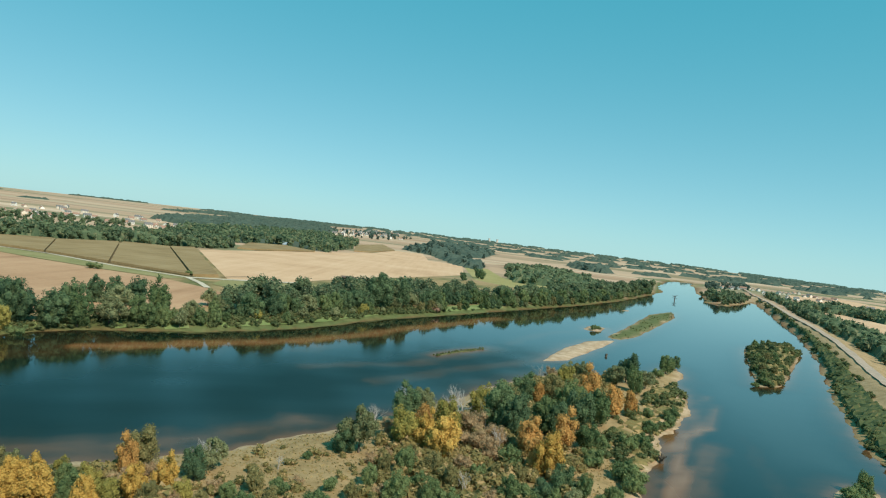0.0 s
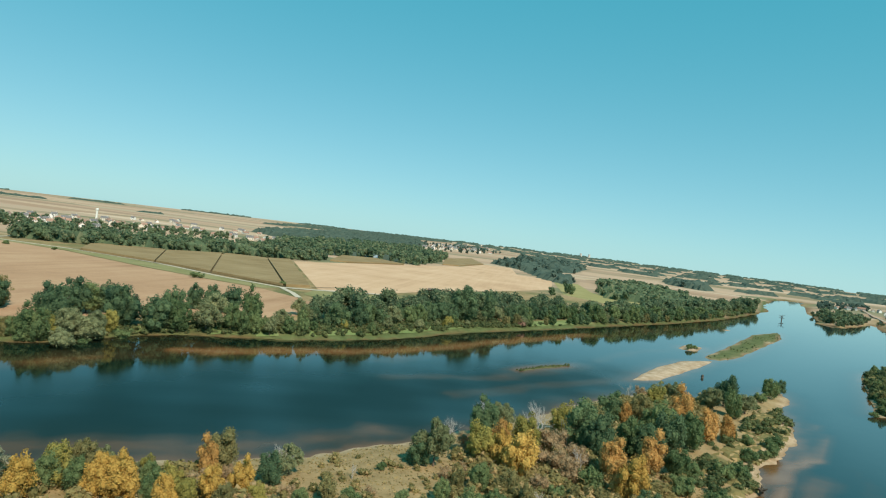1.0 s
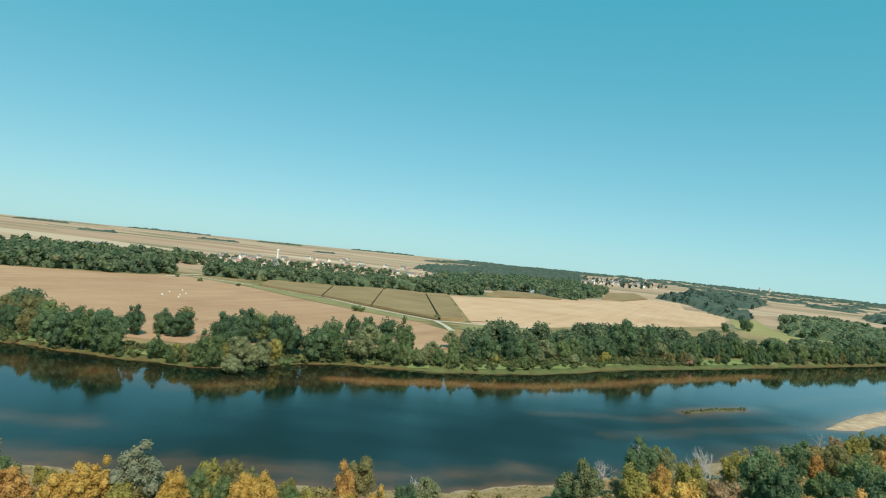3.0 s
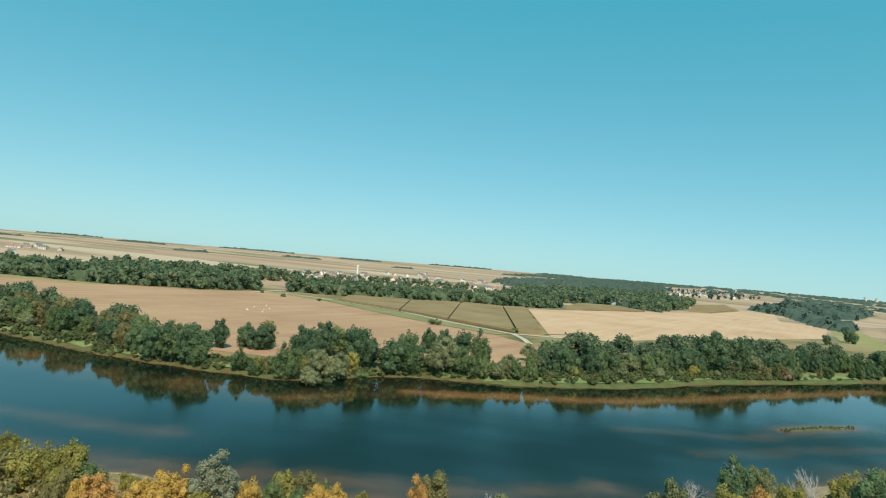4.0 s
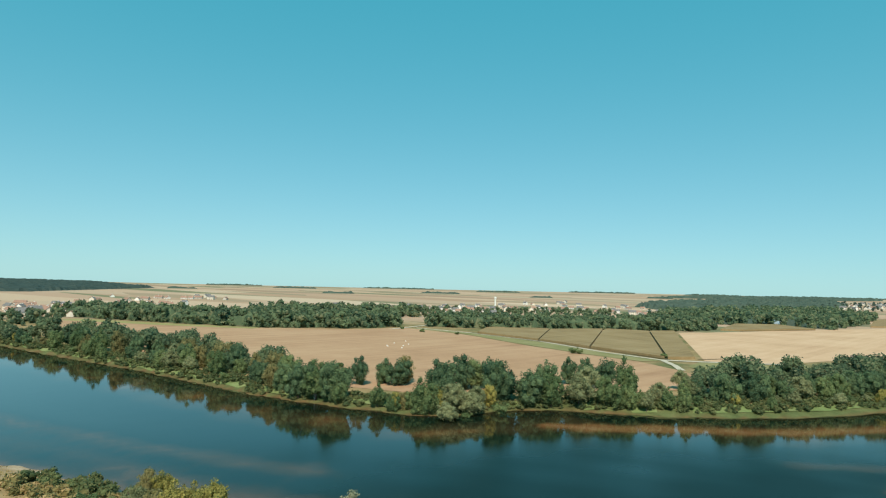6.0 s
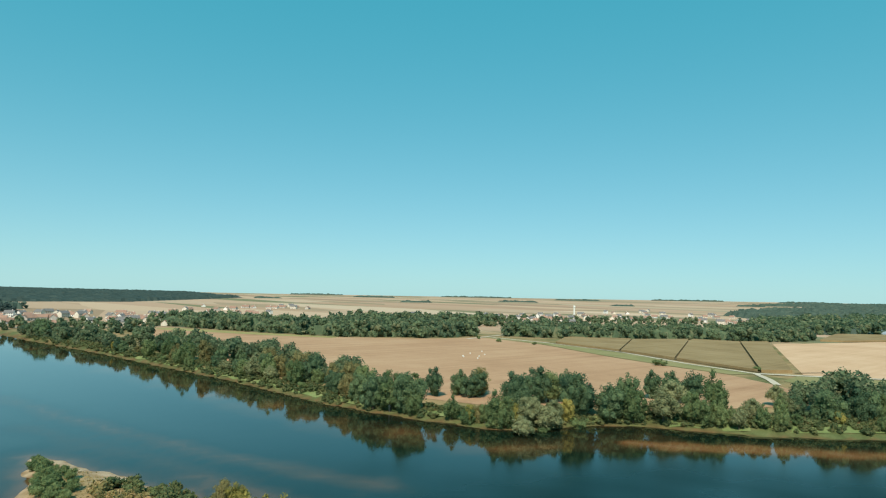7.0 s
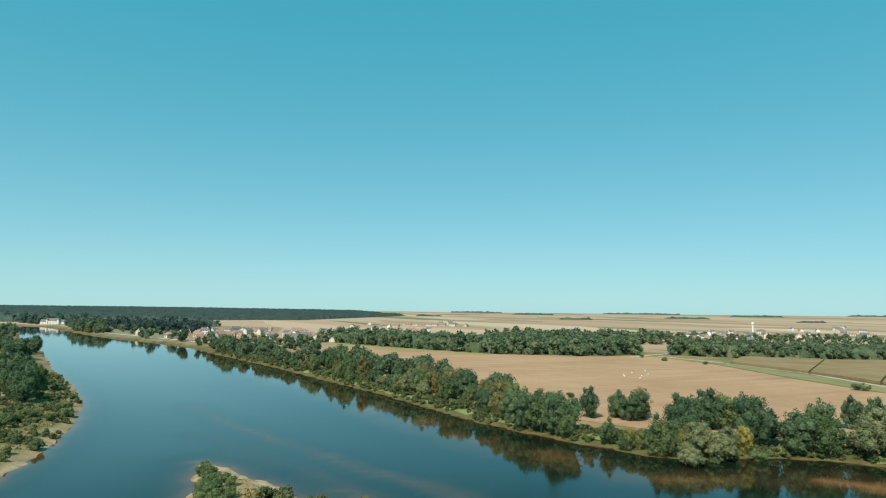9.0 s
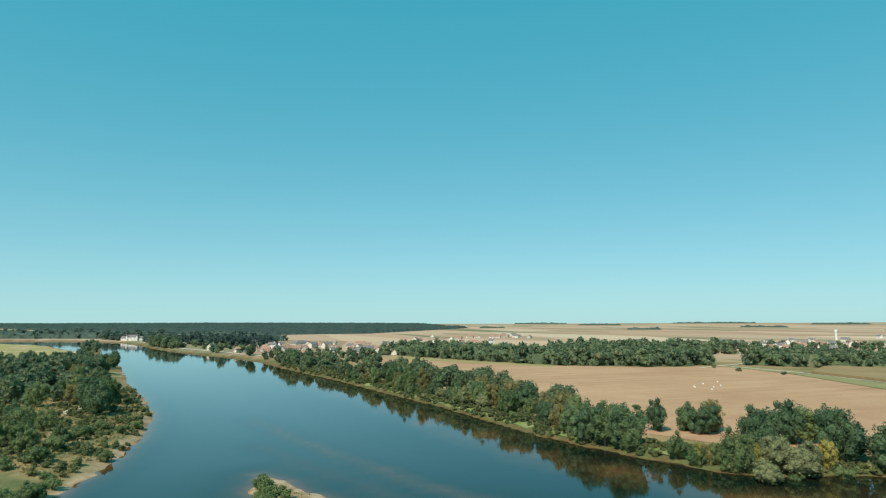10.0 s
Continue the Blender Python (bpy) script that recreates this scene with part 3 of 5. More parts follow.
NEAR_TREES["orange"] = [(0, 145, 8), (33, 184, 8), (24, 138, 9), (24, 129, 8), (33, 145, 9), (50, 192, 11), (54, 181, 9), (61, 187, 8), (-47, 103, 9), (-85, 73, 8)]
NEAR_TREES["yellow"] = [(5, 129, 10), (1, 134, 8), (26, 128, 9), (-39, 99, 8), (-56, 91, 8), (-54, 91, 8), (-46, 89, 8), (-42, 95, 8), (-59, 91, 8), (-78, 77, 9), (-77, 80, 9), (-80, 76, 8), (-67, 85, 9), (-59, 93, 8), (-57, 94, 8), (-87, 71, 7)]
NEAR_TREES["straw"] = [(-7, 141, 6), (-6, 107, 5), (13, 110, 6), (9, 123, 7), (15, 131, 7), (12, 137, 8), (-6, 124, 6), (-9, 122, 5), (17, 141, 7), (12, 148, 9), (44, 226, 7), (-44, 105, 5), (-20, 108, 4), (-32, 102, 5), (-45, 98, 7), (-36, 95, 5), (-84, 77, 6), (-91, 76, 7)]
NEAR_TREES["green"] = [(30, 156, 9), (40, 176, 11), (71, 216, 10), (47, 170, 10), (100, 267, 8), (-3, 106, 8), (-8, 111, 6), (3, 106, 7), (17, 112, 7), (32, 119, 7), (-2, 119, 8), (39, 147, 7), (25, 111, 6), (-49, 91, 7), (-29, 99, 5), (-53, 96, 6), (-90, 74, 9), (-66, 90, 8), (-62, 91, 7), (173, 335, 5), (187, 344, 5), (210, 376, 5), (144, 275, 5), (179, 327, 5), (198, 389, 6), (102, 143, 6)]
NEAR_TREES["olive"] = [(38, 186, 9), (55, 235, 6), (-6, 117, 6), (3, 119, 7), (7, 115, 6), (23, 172, 9), (15, 121, 5), (20, 121, 6), (-48, 108, 10), (-26, 104, 6), (-39, 93, 6), (-10, 104, 5), (-22, 98, 5), (-32, 95, 5), (-65, 93, 8), (-64, 96, 9), (-91, 70, 8), (-74, 84, 7), (-107, 70, 8), (-123, 75, 7), (215, 377, 4), (158, 301, 5), (161, 296, 5), (175, 330, 6)]
NEAR_TREES["bush"] = [(92, 253, 5), (63, 172, 5), (74, 189, 5), (74, 180, 5), (72, 176, 3), (51, 154, 5), (55, 157, 5), (47, 129, 6), (44, 132, 6), (44, 127, 5), (38, 120, 6), (43, 149, 5), (38, 117, 5), (35, 116, 5), (66, 187, 4), (1, 113, 6), (20, 112, 6), (19, 130, 6), (38, 138, 5), (6, 106, 6), (12, 121, 5), (-22, 103, 5), (-26, 97, 5), (-21, 121, 3), (-15, 101, 5), (-14, 107, 4), (-117, 63, 6), (-122, 63, 5), (-118, 67, 4), (-156, 49, 5)]
NEAR_TREES["bush"] += [(-148, 50, 5), (-145, 52, 4), (-140, 63, 3), (-139, 67, 3), (144, 270, 4), (175, 346, 4), (176, 316, 4), (157, 306, 4), (153, 279, 3), (136, 258, 3), (218, 376, 3), (100, 396, 4), (95, 389, 3), (104, 400, 3), (98, 138, 5), (94, 134, 5)]
NEAR_TREES["bush"] += [(-181, 53, 3.5), (-177, 53, 4.5), (-172, 53, 5), (-166, 53, 5), (-161, 52, 5.5), (-156, 52, 5.5), (-167, 56, 3.5), (-161, 56, 4), (-152, 50, 6), (-150, 54, 4.5), (-172, 51, 4), (-176, 50, 4), (-170, 48.5, 4.5), (-183, 52, 3.5), (-163, 49, 5)]
NEAR_TREES["silver"] = [(-74, 85, 13)]
BANK_TREES["dark"] = [(-193, 154, 13), (-181, 159, 12), (-181, 165, 14), (-194, 190, 11), (-191, 200, 9.5), (-183, 201, 10.5), (-154, 193, 13), (-156, 202, 12), (-161, 215, 13), (-156, 224, 12), (-139, 208, 14), (-138, 211, 14), (-126, 210, 12), (-132, 229, 13), (-140, 262, 11), (-132, 262, 11.5), (-125, 264, 12)]
BANK_TREES["green"] = [(-183, 154, 11), (-174, 158, 10), (-173, 151, 8), (-160, 159, 7), (-151, 158, 6), (-146, 163, 6), (-140, 165, 10), (-139, 168, 10), (-139, 172, 9), (-159, 218, 12), (-132, 169, 9), (-122, 220, 12), (-119, 204, 8), (-110, 254, 13), (-103, 229, 9), (-110, 235, 10), (-98, 234, 8), (-90, 246, 6), (-86, 250, 7)]
BANK_TREES["bush"] = [(-224, 206, 3.5), (-122, 178, 4), (-122, 188, 5), (-140, 162, 5)]
BANK_TREES["olive"] = [(-187, 208, 10), (-148, 162, 6)]
BANK_TREES["lime"] = [(-153, 163, 6), (-135, 175, 8), (-127, 199, 8)]
BANK_TREES["willow"] = [(-130, 177, 10.5), (-122, 183, 9), (-133, 171, 8), (-122, 167, 8), (-123, 182, 9), (-124, 189, 9), (-115, 225, 12), (-122, 243, 12), (-95, 239, 7), (-97, 252, 8), (-103, 288, 9), (-91, 266, 9)]
WEST_TREES["dark"] = [(-331, -7, 13), (-363, -15, 11), (-549, -67, 11), (-625, -31, 11), (-553, -29, 10), (-287, -28, 10), (-502, -65, 10)]
WEST_TREES["dark"] += [(-314, -3, 13), (-326, -8, 14), (-372, -6, 12), (-410, -14, 12), (-672, -38, 12), (-615, -40, 12)]
WEST_TREES["olive"] = [(-485, -37, 11), (-356, -18, 10)]
WEST_TREES["willow"] = [(-422, -19, 12)]
WEST_TREES["green"] = [(-352, -2, 12), (-394, -24, 12), (-440, -30, 12), (-351, -33, 11), (-382, -50, 11), (-248, -17, 9), (-281, -22, 9), (-275, -15, 8), (-244, -4, 7), (-378, -27, 10), (-248, -22, 8), (-236, -12, 7)]
WEST_TREES["bush"] = [(-178, -3, 7), (-177, 7, 5), (-185, 1, 5), (-182, 8, 5), (-254, -2, 6), (-236, -4, 6), (-219, -5, 6), (-275, 4, 5), (-263, 0, 6), (-395, -6, 5), (-362, 6, 4), (-212, -12, 5), (-269, 11, 4), (-281, 15, 4), (-225, 16, 4), (-191, 8, 4), (-199, 1, 4)]
WEST_TREES["lime"] = [(-628, -37, 8)]
PROMONTORY = [(-820, 84), (-845, 96), (-962, 116), (-885, 120), (-916, 132), (-803, 126), (-930, 146), (-828, 139), (-857, 148), (-854, 165), (-949, 199), (-946, 216), (-869, 204), (-739, 182), (-823, 232), (-868, 251), (-807, 250), (-780, 243), (-719, 231), (-911, 293), (-855, 283), (-820, 276), (-800, 290), (-812, 305), (-727, 212), (-1136, 487), (-1261, 576), (-1075, 393)]
RIVERSIDE = [(-961, 121), (-926, 129), (-998, 148), (-908, 150), (-942, 167), (-870, 242), (-920, 268), (-822, 256), (-883, 290), (-819, 285), (-864, 317), (-817, 312)]
PLATEAU_FARMS = [(-1223, 612), (-1247, 655), (-1232, 680), (-974, 439), (-962, 455)]
VILLAGE = [(-757, 746), (-723, 731), (-795, 852), (-737, 806), (-702, 795), (-669, 779), (-717, 848), (-796, 963), (-698, 870), (-591, 768), (-662, 864), (-752, 1042), (-691, 987), (-708, 1049), (-687, 1047), (-616, 969), (-648, 1036), (-799, 1334), (-680, 1173), (-639, 1138), (-720, 485), (-747, 524), (-731, 536), (-850, 692), (-825, 1301), (-889, 1468)]
HAMLET = [(-484, 1042), (-507, 1115), (-466, 1049), (-488, 1121), (-449, 1056), (-456, 1108), (-497, 1180), (-652, 1324), (-673, 1394)]
TOWN = [(-402, 2472), (-322, 2075), (-414, 2751), (-298, 2052), (-359, 2553), (-316, 2343), (-393, 3014), (-288, 2317), (-334, 2787), (-291, 2541), (-256, 2331), (-336, 3170), (-271, 2694), (-224, 2345), (-292, 3183), (-232, 2722), (-274, 3359), (-310, 4026)]
DYKE_FARMS = [(665, 1290), (693, 1258), (706, 1250), (771, 1130), (782, 1145)] + [(690, 1500), (654, 1464), (716, 1576), (679, 1467), (692, 1469), (705, 1471), (790, 1623), (765, 1546), (779, 1548), (722, 1410), (702, 1350), (714, 1352), (794, 1482), (826, 1519), (859, 1558), (941, 1682), (931, 1641), (858, 1489), (892, 1527), (905, 1528), (802, 1335), (889, 1460), (881, 1429), (981, 1571)]

# ---- trees ----
ico = bmesh.new()
bmesh.ops.create_icosphere(ico, subdivisions=2, radius=1)
ICO_V = np.array([v.co[:] for v in ico.verts])
ICO_F = np.array([[v.index for v in f.verts] for f in ico.faces])
ico.free()
ico = bmesh.new()
bmesh.ops.create_icosphere(ico, subdivisions=1, radius=1.04)
ICO1_V = np.array([v.co[:] for v in ico.verts])
ICO1_F = np.array([[v.index for v in f.verts] for f in ico.faces])
ico.free()


def unit(v):
    return v / np.maximum(np.linalg.norm(v, axis=-1, keepdims=True), 1e-9)


def leaf_cards(rng, lobes, count, size, spread=0.55):
    """Small pointed leaf sprays over the outside of a crown's lobes."""
    lobes = np.asarray(lobes, float)
    area = (lobes[:, 3] * lobes[:, 5]) ** 0.9
    pick = rng.choice(len(lobes), count, p=area / area.sum())
    u = unit(rng.normal(size=(count, 3)) + (0, 0, 0.22))
    c, r = lobes[pick, :3], lobes[pick, 3:]
    ripple = 0.72 + 0.50 * rng.random((count, 1)) ** 1.4
    p = c + u * r * ripple
    deep = np.zeros(count, bool)
    for k, lobe in enumerate(lobes):
        inside = (((p - lobe[:3]) / lobe[3:]) ** 2).sum(1) < 0.62
        deep |= inside & (pick != k)
    p, u, r = p[~deep], u[~deep], r[~deep]
    n = unit(unit(u / r) + spread * rng.normal(size=p.shape))
    a = unit(np.cross(n, rng.normal(size=p.shape)))
    b = np.cross(n, a)
    s = size * (0.55 + 0.9 * rng.random((len(p), 1)))
    w = s * (0.45 + 0.4 * rng.random((len(p), 1)))
    v = np.stack([p - a * s, p + a * s * 0.7 - b * w, p + a * s * 0.5 + b * w + n * s * 0.3], 1).reshape(-1, 3)
    f = np.arange(len(p) * 3).reshape(-1, 3)
    soft = unit(unit(u / r) + 0.45 * n + (0, 0, 0.12))
    return v, f, np.repeat(soft, 3, 0)


def cores(rng, lobes, shrink=0.80, small=False):
    """The shaded inside of the lobes, lumpy."""
    bv, bf = (ICO1_V, ICO1_F) if small else (ICO_V, ICO_F)
    v, f, n = [], [], []
    for k, lobe in enumerate(np.asarray(lobes, float)):
        v.append(lobe[:3] + bv * lobe[3:] * shrink * (0.86 + 0.22 * rng.random((len(bv), 1))))
        f.append(bf + k * len(bv))
        n.append(unit(bv / lobe[3:]))
    return np.concatenate(v), np.concatenate(f), np.concatenate(n)


def stack(meshes):
    v, f, normals, n = [], [], [], 0
    for mv, mf, mn in meshes:
        v.append(mv)
        f.append(mf + n)
        normals.append(mn)
        n += len(mv)
    return np.concatenate(v), np.concatenate(f), np.concatenate(normals)


def crown_lobes(rng, shape):
    """Lobes of a crown 1 m high: centre and radii."""
    out = []
    if shape == "round":
        for k in range(44):
            h = 0.14 + 0.78 * (k + 0.5) / 44
            wide = (0.27 + 0.10 * rng.random()) * math.sin(math.pi * min(0.97, (h - 0.04) / 0.98)) ** 0.7
            a = 2.4 * k + rng.random() * 0.6
            q = 0.072 + 0.080 * rng.random()
            out.append((wide * math.cos(a), wide * math.sin(a), h, q, q, q * 1.25))
        out += [(0, 0, 0.50, 0.27, 0.27, 0.38), (0.05, -0.04, 0.88, 0.09, 0.09, 0.11), (-0.08, 0.05, 0.84, 0.08, 0.08, 0.10)]
    elif shape == "tall":
        for k in range(14):
            h = 0.18 + 0.74 * (k + 0.5) / 14
            wide = 0.17 * math.sin(math.pi * min(0.95, h ** 0.8)) ** 0.6
            a = 2.4 * k + rng.random() * 0.7
            q = 0.095 + 0.05 * rng.random()
            out.append((wide * math.cos(a), wide * math.sin(a), h, q, q, q * 1.35))
        out += [(0, 0, 0.5, 0.17, 0.17, 0.40)]
    elif shape == "spread":
        for k in range(46):
            a, d = 2.4 * k + rng.random() * 0.5, 0.44 * math.sqrt((k + 0.5) / 46)
            h = 0.76 - 0.95 * d * d * 2.2 + 0.12 * rng.random()
            q = 0.065 + 0.07 * rng.random()
            out.append((d * math.cos(a), d * math.sin(a), max(0.2, h), q, q, q * 0.95))
        out += [(0, 0, 0.45, 0.36, 0.36, 0.30)]
    else:
        for k in range(15):
            a, d = 2.4 * k + rng.random() * 0.6, 0.58 * math.sqrt((k + 0.3) / 15)
            q = 0.17 + 0.12 * rng.random()
            out.append((d * math.cos(a), d * math.sin(a), max(0.22, 0.66 - 0.75 * d * d + 0.15 * rng.normal()), q, q, q * 0.85))
        out += [(0, 0, 0.36, 0.42, 0.42, 0.34)]
    return np.array(out)


def woody(rng, top, girth, limbs, reach):
    """A tapered, slightly bent trunk with limbs that fork once."""
    bend = rng.normal(size=2) * 0.03
    line = [(bend[0] * math.sin(3 * k), bend[1] * math.sin(2.2 * k + 1), top * k) for k in (0, 0.25, 0.5, 0.75, 1.0)]
    pieces = [tube(line, [girth * q for q in (1.25, 0.95, 0.75, 0.5, 0.22)], 7)]
    for k in range(limbs):
        h = top * (0.35 + 0.55 * k / max(1, limbs - 1))
        a, out = 2.4 * k + rng.random(), reach * (0.6 + 0.5 * rng.random())
        s = Vector((0, 0, h))
        m = s + Vector((math.cos(a) * out * 0.5, math.sin(a) * out * 0.5, out * 0.35))
        e = s + Vector((math.cos(a) * out, math.sin(a) * out, out * (0.8 + 0.4 * rng.random())))
        g = girth * 0.45 * (1 - 0.5 * h)
        pieces.append(tube([s, m, e], [g, g * 0.7, g * 0.2], 5))
        for t in (-0.6, 0.6):
            f = m + Vector((math.cos(a + t) * out * 0.45, math.sin(a + t) * out * 0.45, out * 0.45))
            pieces.append(tube([m, f], [g * 0.5, g * 0.12], 4))
    return joined(pieces)


KINDS = {  # shape, leaves, label
    "green": ("round", "green", "leafy mid-green broadleaf tree on the river bank"),
    "dark": ("round", "dark", "dense dark green broadleaf tree on the river bank"),
    "olive": ("round", "olive", "olive-green tree with thinning dry leaves"),
    "willow": ("spread", "willow", "grey-green willow with a broad soft crown"),
    "silver": ("spread", "silver", "silvery white willow standing over yellow trees"),
    "yellow": ("round", "yellow", "bright golden-yellow autumn tree on the island"),
    "orange": ("round", "orange", "orange-brown autumn tree on the island"),
    "lime": ("round", "lime", "yellow-green tree turning in early autumn"),
    "straw": ("bush", "straw", "dry straw-coloured thicket of bare twigs"),
    "bush": ("bush", "green", "low rounded green willow bush near the water"),
    "tall": ("tall", "dark", "tall slim dark green poplar"),
    "russet": ("bush", "russet", "small russet-red bush at the water's edge"),
}
PROTO = {}


def build_tree(kind, variant, near):
    """One tree about 10 m high (bush: 5 m), with trunk and crown."""
    shape, leaves, label = KINDS[kind]
    rng = np.random.default_rng(sum(map(ord, kind)) * 7 + variant * 31 + near)
    bush = shape == "bush"
    size = 5.0 if bush else 10.0
    lobes = crown_lobes(rng, shape)
    lobes[:, :2] *= {"round": 0.82, "tall": 0.9, "spread": 0.78, "bush": 0.85}[shape] + 0.2 * rng.random()
    keep = rng.random(len(lobes)) > 0.2
    keep[-3:] = True
    lobes = lobes[keep]
    lobes[:, :2] += rng.normal(size=(len(lobes), 2)) * 0.035 + np.outer(lobes[:, 2] - 0.4, rng.normal(size=2) * 0.14)
    lobes[:, 2] *= 1 + 0.10 * rng.normal(size=len(lobes))
    lobes[:, 3:] *= 0.82 + 0.36 * rng.random((len(lobes), 1))
    lobes *= size
    count, card = ((2400, 0.22) if bush else (5600, 0.25)) if near else ((1300, 0.26) if bush else (3600, 0.265))
    if kind == "straw":
        parts = [leaf_cards(rng, lobes, int(count * 1.1), card * 0.75, 0.9), cores(rng, lobes, 0.62)]
    else:
        parts = [leaf_cards(rng, lobes, count, card), cores(rng, lobes[np.argsort(-lobes[:, 3])[:20]], 0.82, True)]
    root = new("bush" if bush else "tree")
    root.empty_display_size = 0.3
    v, f = woody(rng, size * (0.4 if bush else 0.72), size * 0.022, 4 if bush or not near else 7, size * 0.22)
    part("trunk", sheet("trunk", v, f, BARK, True), root)
    v, f, soft = stack(parts)
    part("crown", sheet("crown", v, f, LEAF[leaves], False, None, soft), root)
    return tagged(root, label, "bush" if bush else "tree"), size


def build_dead(variant):
    """A leafless, bleached tree of many forking branches, 10 m high."""
    rng = np.random.default_rng(900 + variant)
    pieces, boughs = [], []

    def grow(start, way, length, girth, level):
        mid = start + way * length * 0.5 + Vector(rng.normal(size=3)) * length * 0.05
        end = start + way * length + Vector(rng.normal(size=3)) * length * 0.07
        if level == 1:
            boughs.append([])
        (boughs[-1] if level else pieces).append(tube([start, mid, end], [girth, girth * 0.75, girth * 0.45], 6 if level < 2 else 4))
        if level < 3:
            for _ in range(4 if level == 0 else 3):
                s = start.lerp(end, 0.45 + 0.55 * rng.random())
                w = (way + Vector(rng.normal(size=3)) * 0.45 + Vector((0, 0, 0.12))).normalized()
                grow(s, w, length * (0.5 + 0.2 * rng.random()), girth * 0.5, level + 1)

    root = new("dead_tree")
    for k in range(3):
        grow(Vector((k * 0.5 - 0.5, 0.3 * (k % 2), 0)), Vector((0.12 * (k - 1), 0.1 * rng.normal(), 1)).normalized(), 5.2, 0.17, 0)
    part("trunk", sheet("trunk", *joined(pieces), DEAD, True), root)
    for bough in boughs:
        part("branch", sheet("branch", *joined(bough), DEAD, True), root)
    return tagged(root, "leafless dead tree with bleached grey branches", "tree"), 10.0


plant_rng = np.random.default_rng(5)


def plant(kind, x, y, tall, group, near=1, sink=0.1):
    """A tree of that kind and height; repeats share their meshes."""
    variant = int(plant_rng.integers(0, 3))
    for _ in range(14):
        h, shore = terrain(np.array([x, x + 1, x]), np.array([y, y, y + 1]))
        if shore[0] > 1.5:
            break
        way = Vector((shore[1] - shore[0], shore[2] - shore[0])).normalized()
        x, y = x + way.x * 1.2, y + way.y * 1.2
    z = float(h[0]) - sink
    wide = (0.84 if near else 0.88) + 0.28 * plant_rng.random()
    if near and y < 126:
        tall *= 0.72 if x > -34 else 0.80
    tall *= {"bush": 0.78, "straw": 0.65, "russet": 0.7}.get(kind, 0.88 if near else 0.97)
    spin, slim = plant_rng.random() * 360, 0.82 + 0.3 * plant_rng.random()
    key = (kind, variant, near)
    if key not in PROTO:
        PROTO[key] = build_dead(variant) if kind == "dead" else build_tree(kind, variant, near)
        ob, size = PROTO[key]
    else:
        ob, size = copy_thing(PROTO[key][0], Matrix()), PROTO[key][1]
    s = tall / size
    ob.scale = (1, 1, 1)
    ob.matrix_basis = pose(x, y, z, 0, 0, spin) @ Matrix.Diagonal((s * wide * slim, s * wide, s, 1))
    return tagged(ob, group=group)


for kind, spots in NEAR_TREES.items():
    for x, y, tall in spots:
        plant(kind, x, y, tall, "trees and bushes on the river islands")
for kind, spots in BANK_TREES.items():
    for x, y, tall in spots:
        plant(kind, x, y, tall, "trees along the far bank", 0)


for kind, spots in WEST_TREES.items():
    for x, y, tall in spots:
        plant(kind, x, y, tall, "trees on the west bank", 0)


def belt(line, inset, rows, gap, kinds, tall, group):
    """Trees in rows along a shoreline, set back from it."""
    pts = np.array(line, float)
    seg = np.linalg.norm(np.diff(pts, axis=0), axis=1)
    run = np.concatenate([[0], np.cumsum(seg)])
    for row in range(rows):
        s = plant_rng.random() * gap
        while s < run[-1]:
            x, y = np.interp(s, run, pts[:, 0]), np.interp(s, run, pts[:, 1])
            k = min(np.searchsorted(run, s, "right") - 1, len(seg) - 1)
            tx, ty = (pts[k + 1] - pts[k]) / seg[k]
            off = inset + row * gap * 0.85 + plant_rng.normal() * 1.6
            kind = kinds[int(plant_rng.integers(0, len(kinds)))]
            h = tall * (0.62 + 0.6 * plant_rng.random()) * (0.8 if row == 0 else 1.0)
            if kind in ("bush", "russet", "straw"):
                h *= 0.4
            if plant_rng.random() > 0.06:
                plant(kind, x - ty * off, y + tx * off, h, group, 0)
            s += gap * (0.75 + 0.5 * plant_rng.random())


plant("dead", -183, 151, 6, "trees along the far bank", 0)
for x, y, tall in ((-742, 90, 13), (-592, 116, 14), (-600, 112, 12), (-580, 114, 12), (-690, 108, 8)):
    plant("dark", x, y, tall, "trees along the far bank", 0)
MIXED = ["dark", "dark", "green", "dark", "willow", "green", "dark"]
for x, y, tall in ((-207, 378, 5), (-203, 379, 4), (-158, 404, 5), (-240, 217, 4), (-414, 428, 4), (-382, 421, 4), (-347, 427, 4), (26, 664, 9), (45, 740, 11), (49, 722, 12), (-104, 352, 6)):
    plant("bush" if tall < 7 else "dark", x, y, tall, "single bushes on the fields", 0)
belt([(-86, 249), (-74, 259), (-60, 275), (-47, 295), (-36, 318), (-22, 344), (11, 391), (53, 456)], 14, 1, 6.5, MIXED, 11.5, "trees along the far bank")
belt([(-98, 236), (-74, 259), (-60, 275), (-47, 295), (-36, 318), (-22, 344)], 6.5, 1, 5.5, ["bush", "bush", "green", "bush", "green", "lime", "willow"], 6.5, "trees along the far bank")
belt([(-10, 364), (11, 391), (53, 456), (84, 500), (139, 585), (200, 690), (300, 890)], 2.2, 1, 7, ["green", "bush", "willow", "green", "dark", "olive"], 8.5, "trees along the far bank")
belt([(53, 456), (84, 500), (139, 585), (200, 690)], 6, 1, 11, ["dark", "green", "willow", "dark", "green"], 13, "trees along the far bank")
belt([(-455, 129), (-410, 135), (-344, 143), (-305, 149), (-247, 153), (-214, 156), (-190, 161)], 6, 1, 8.5, ["green", "olive", "bush", "green", "dark", "lime", "willow"], 11, "trees along the far bank")
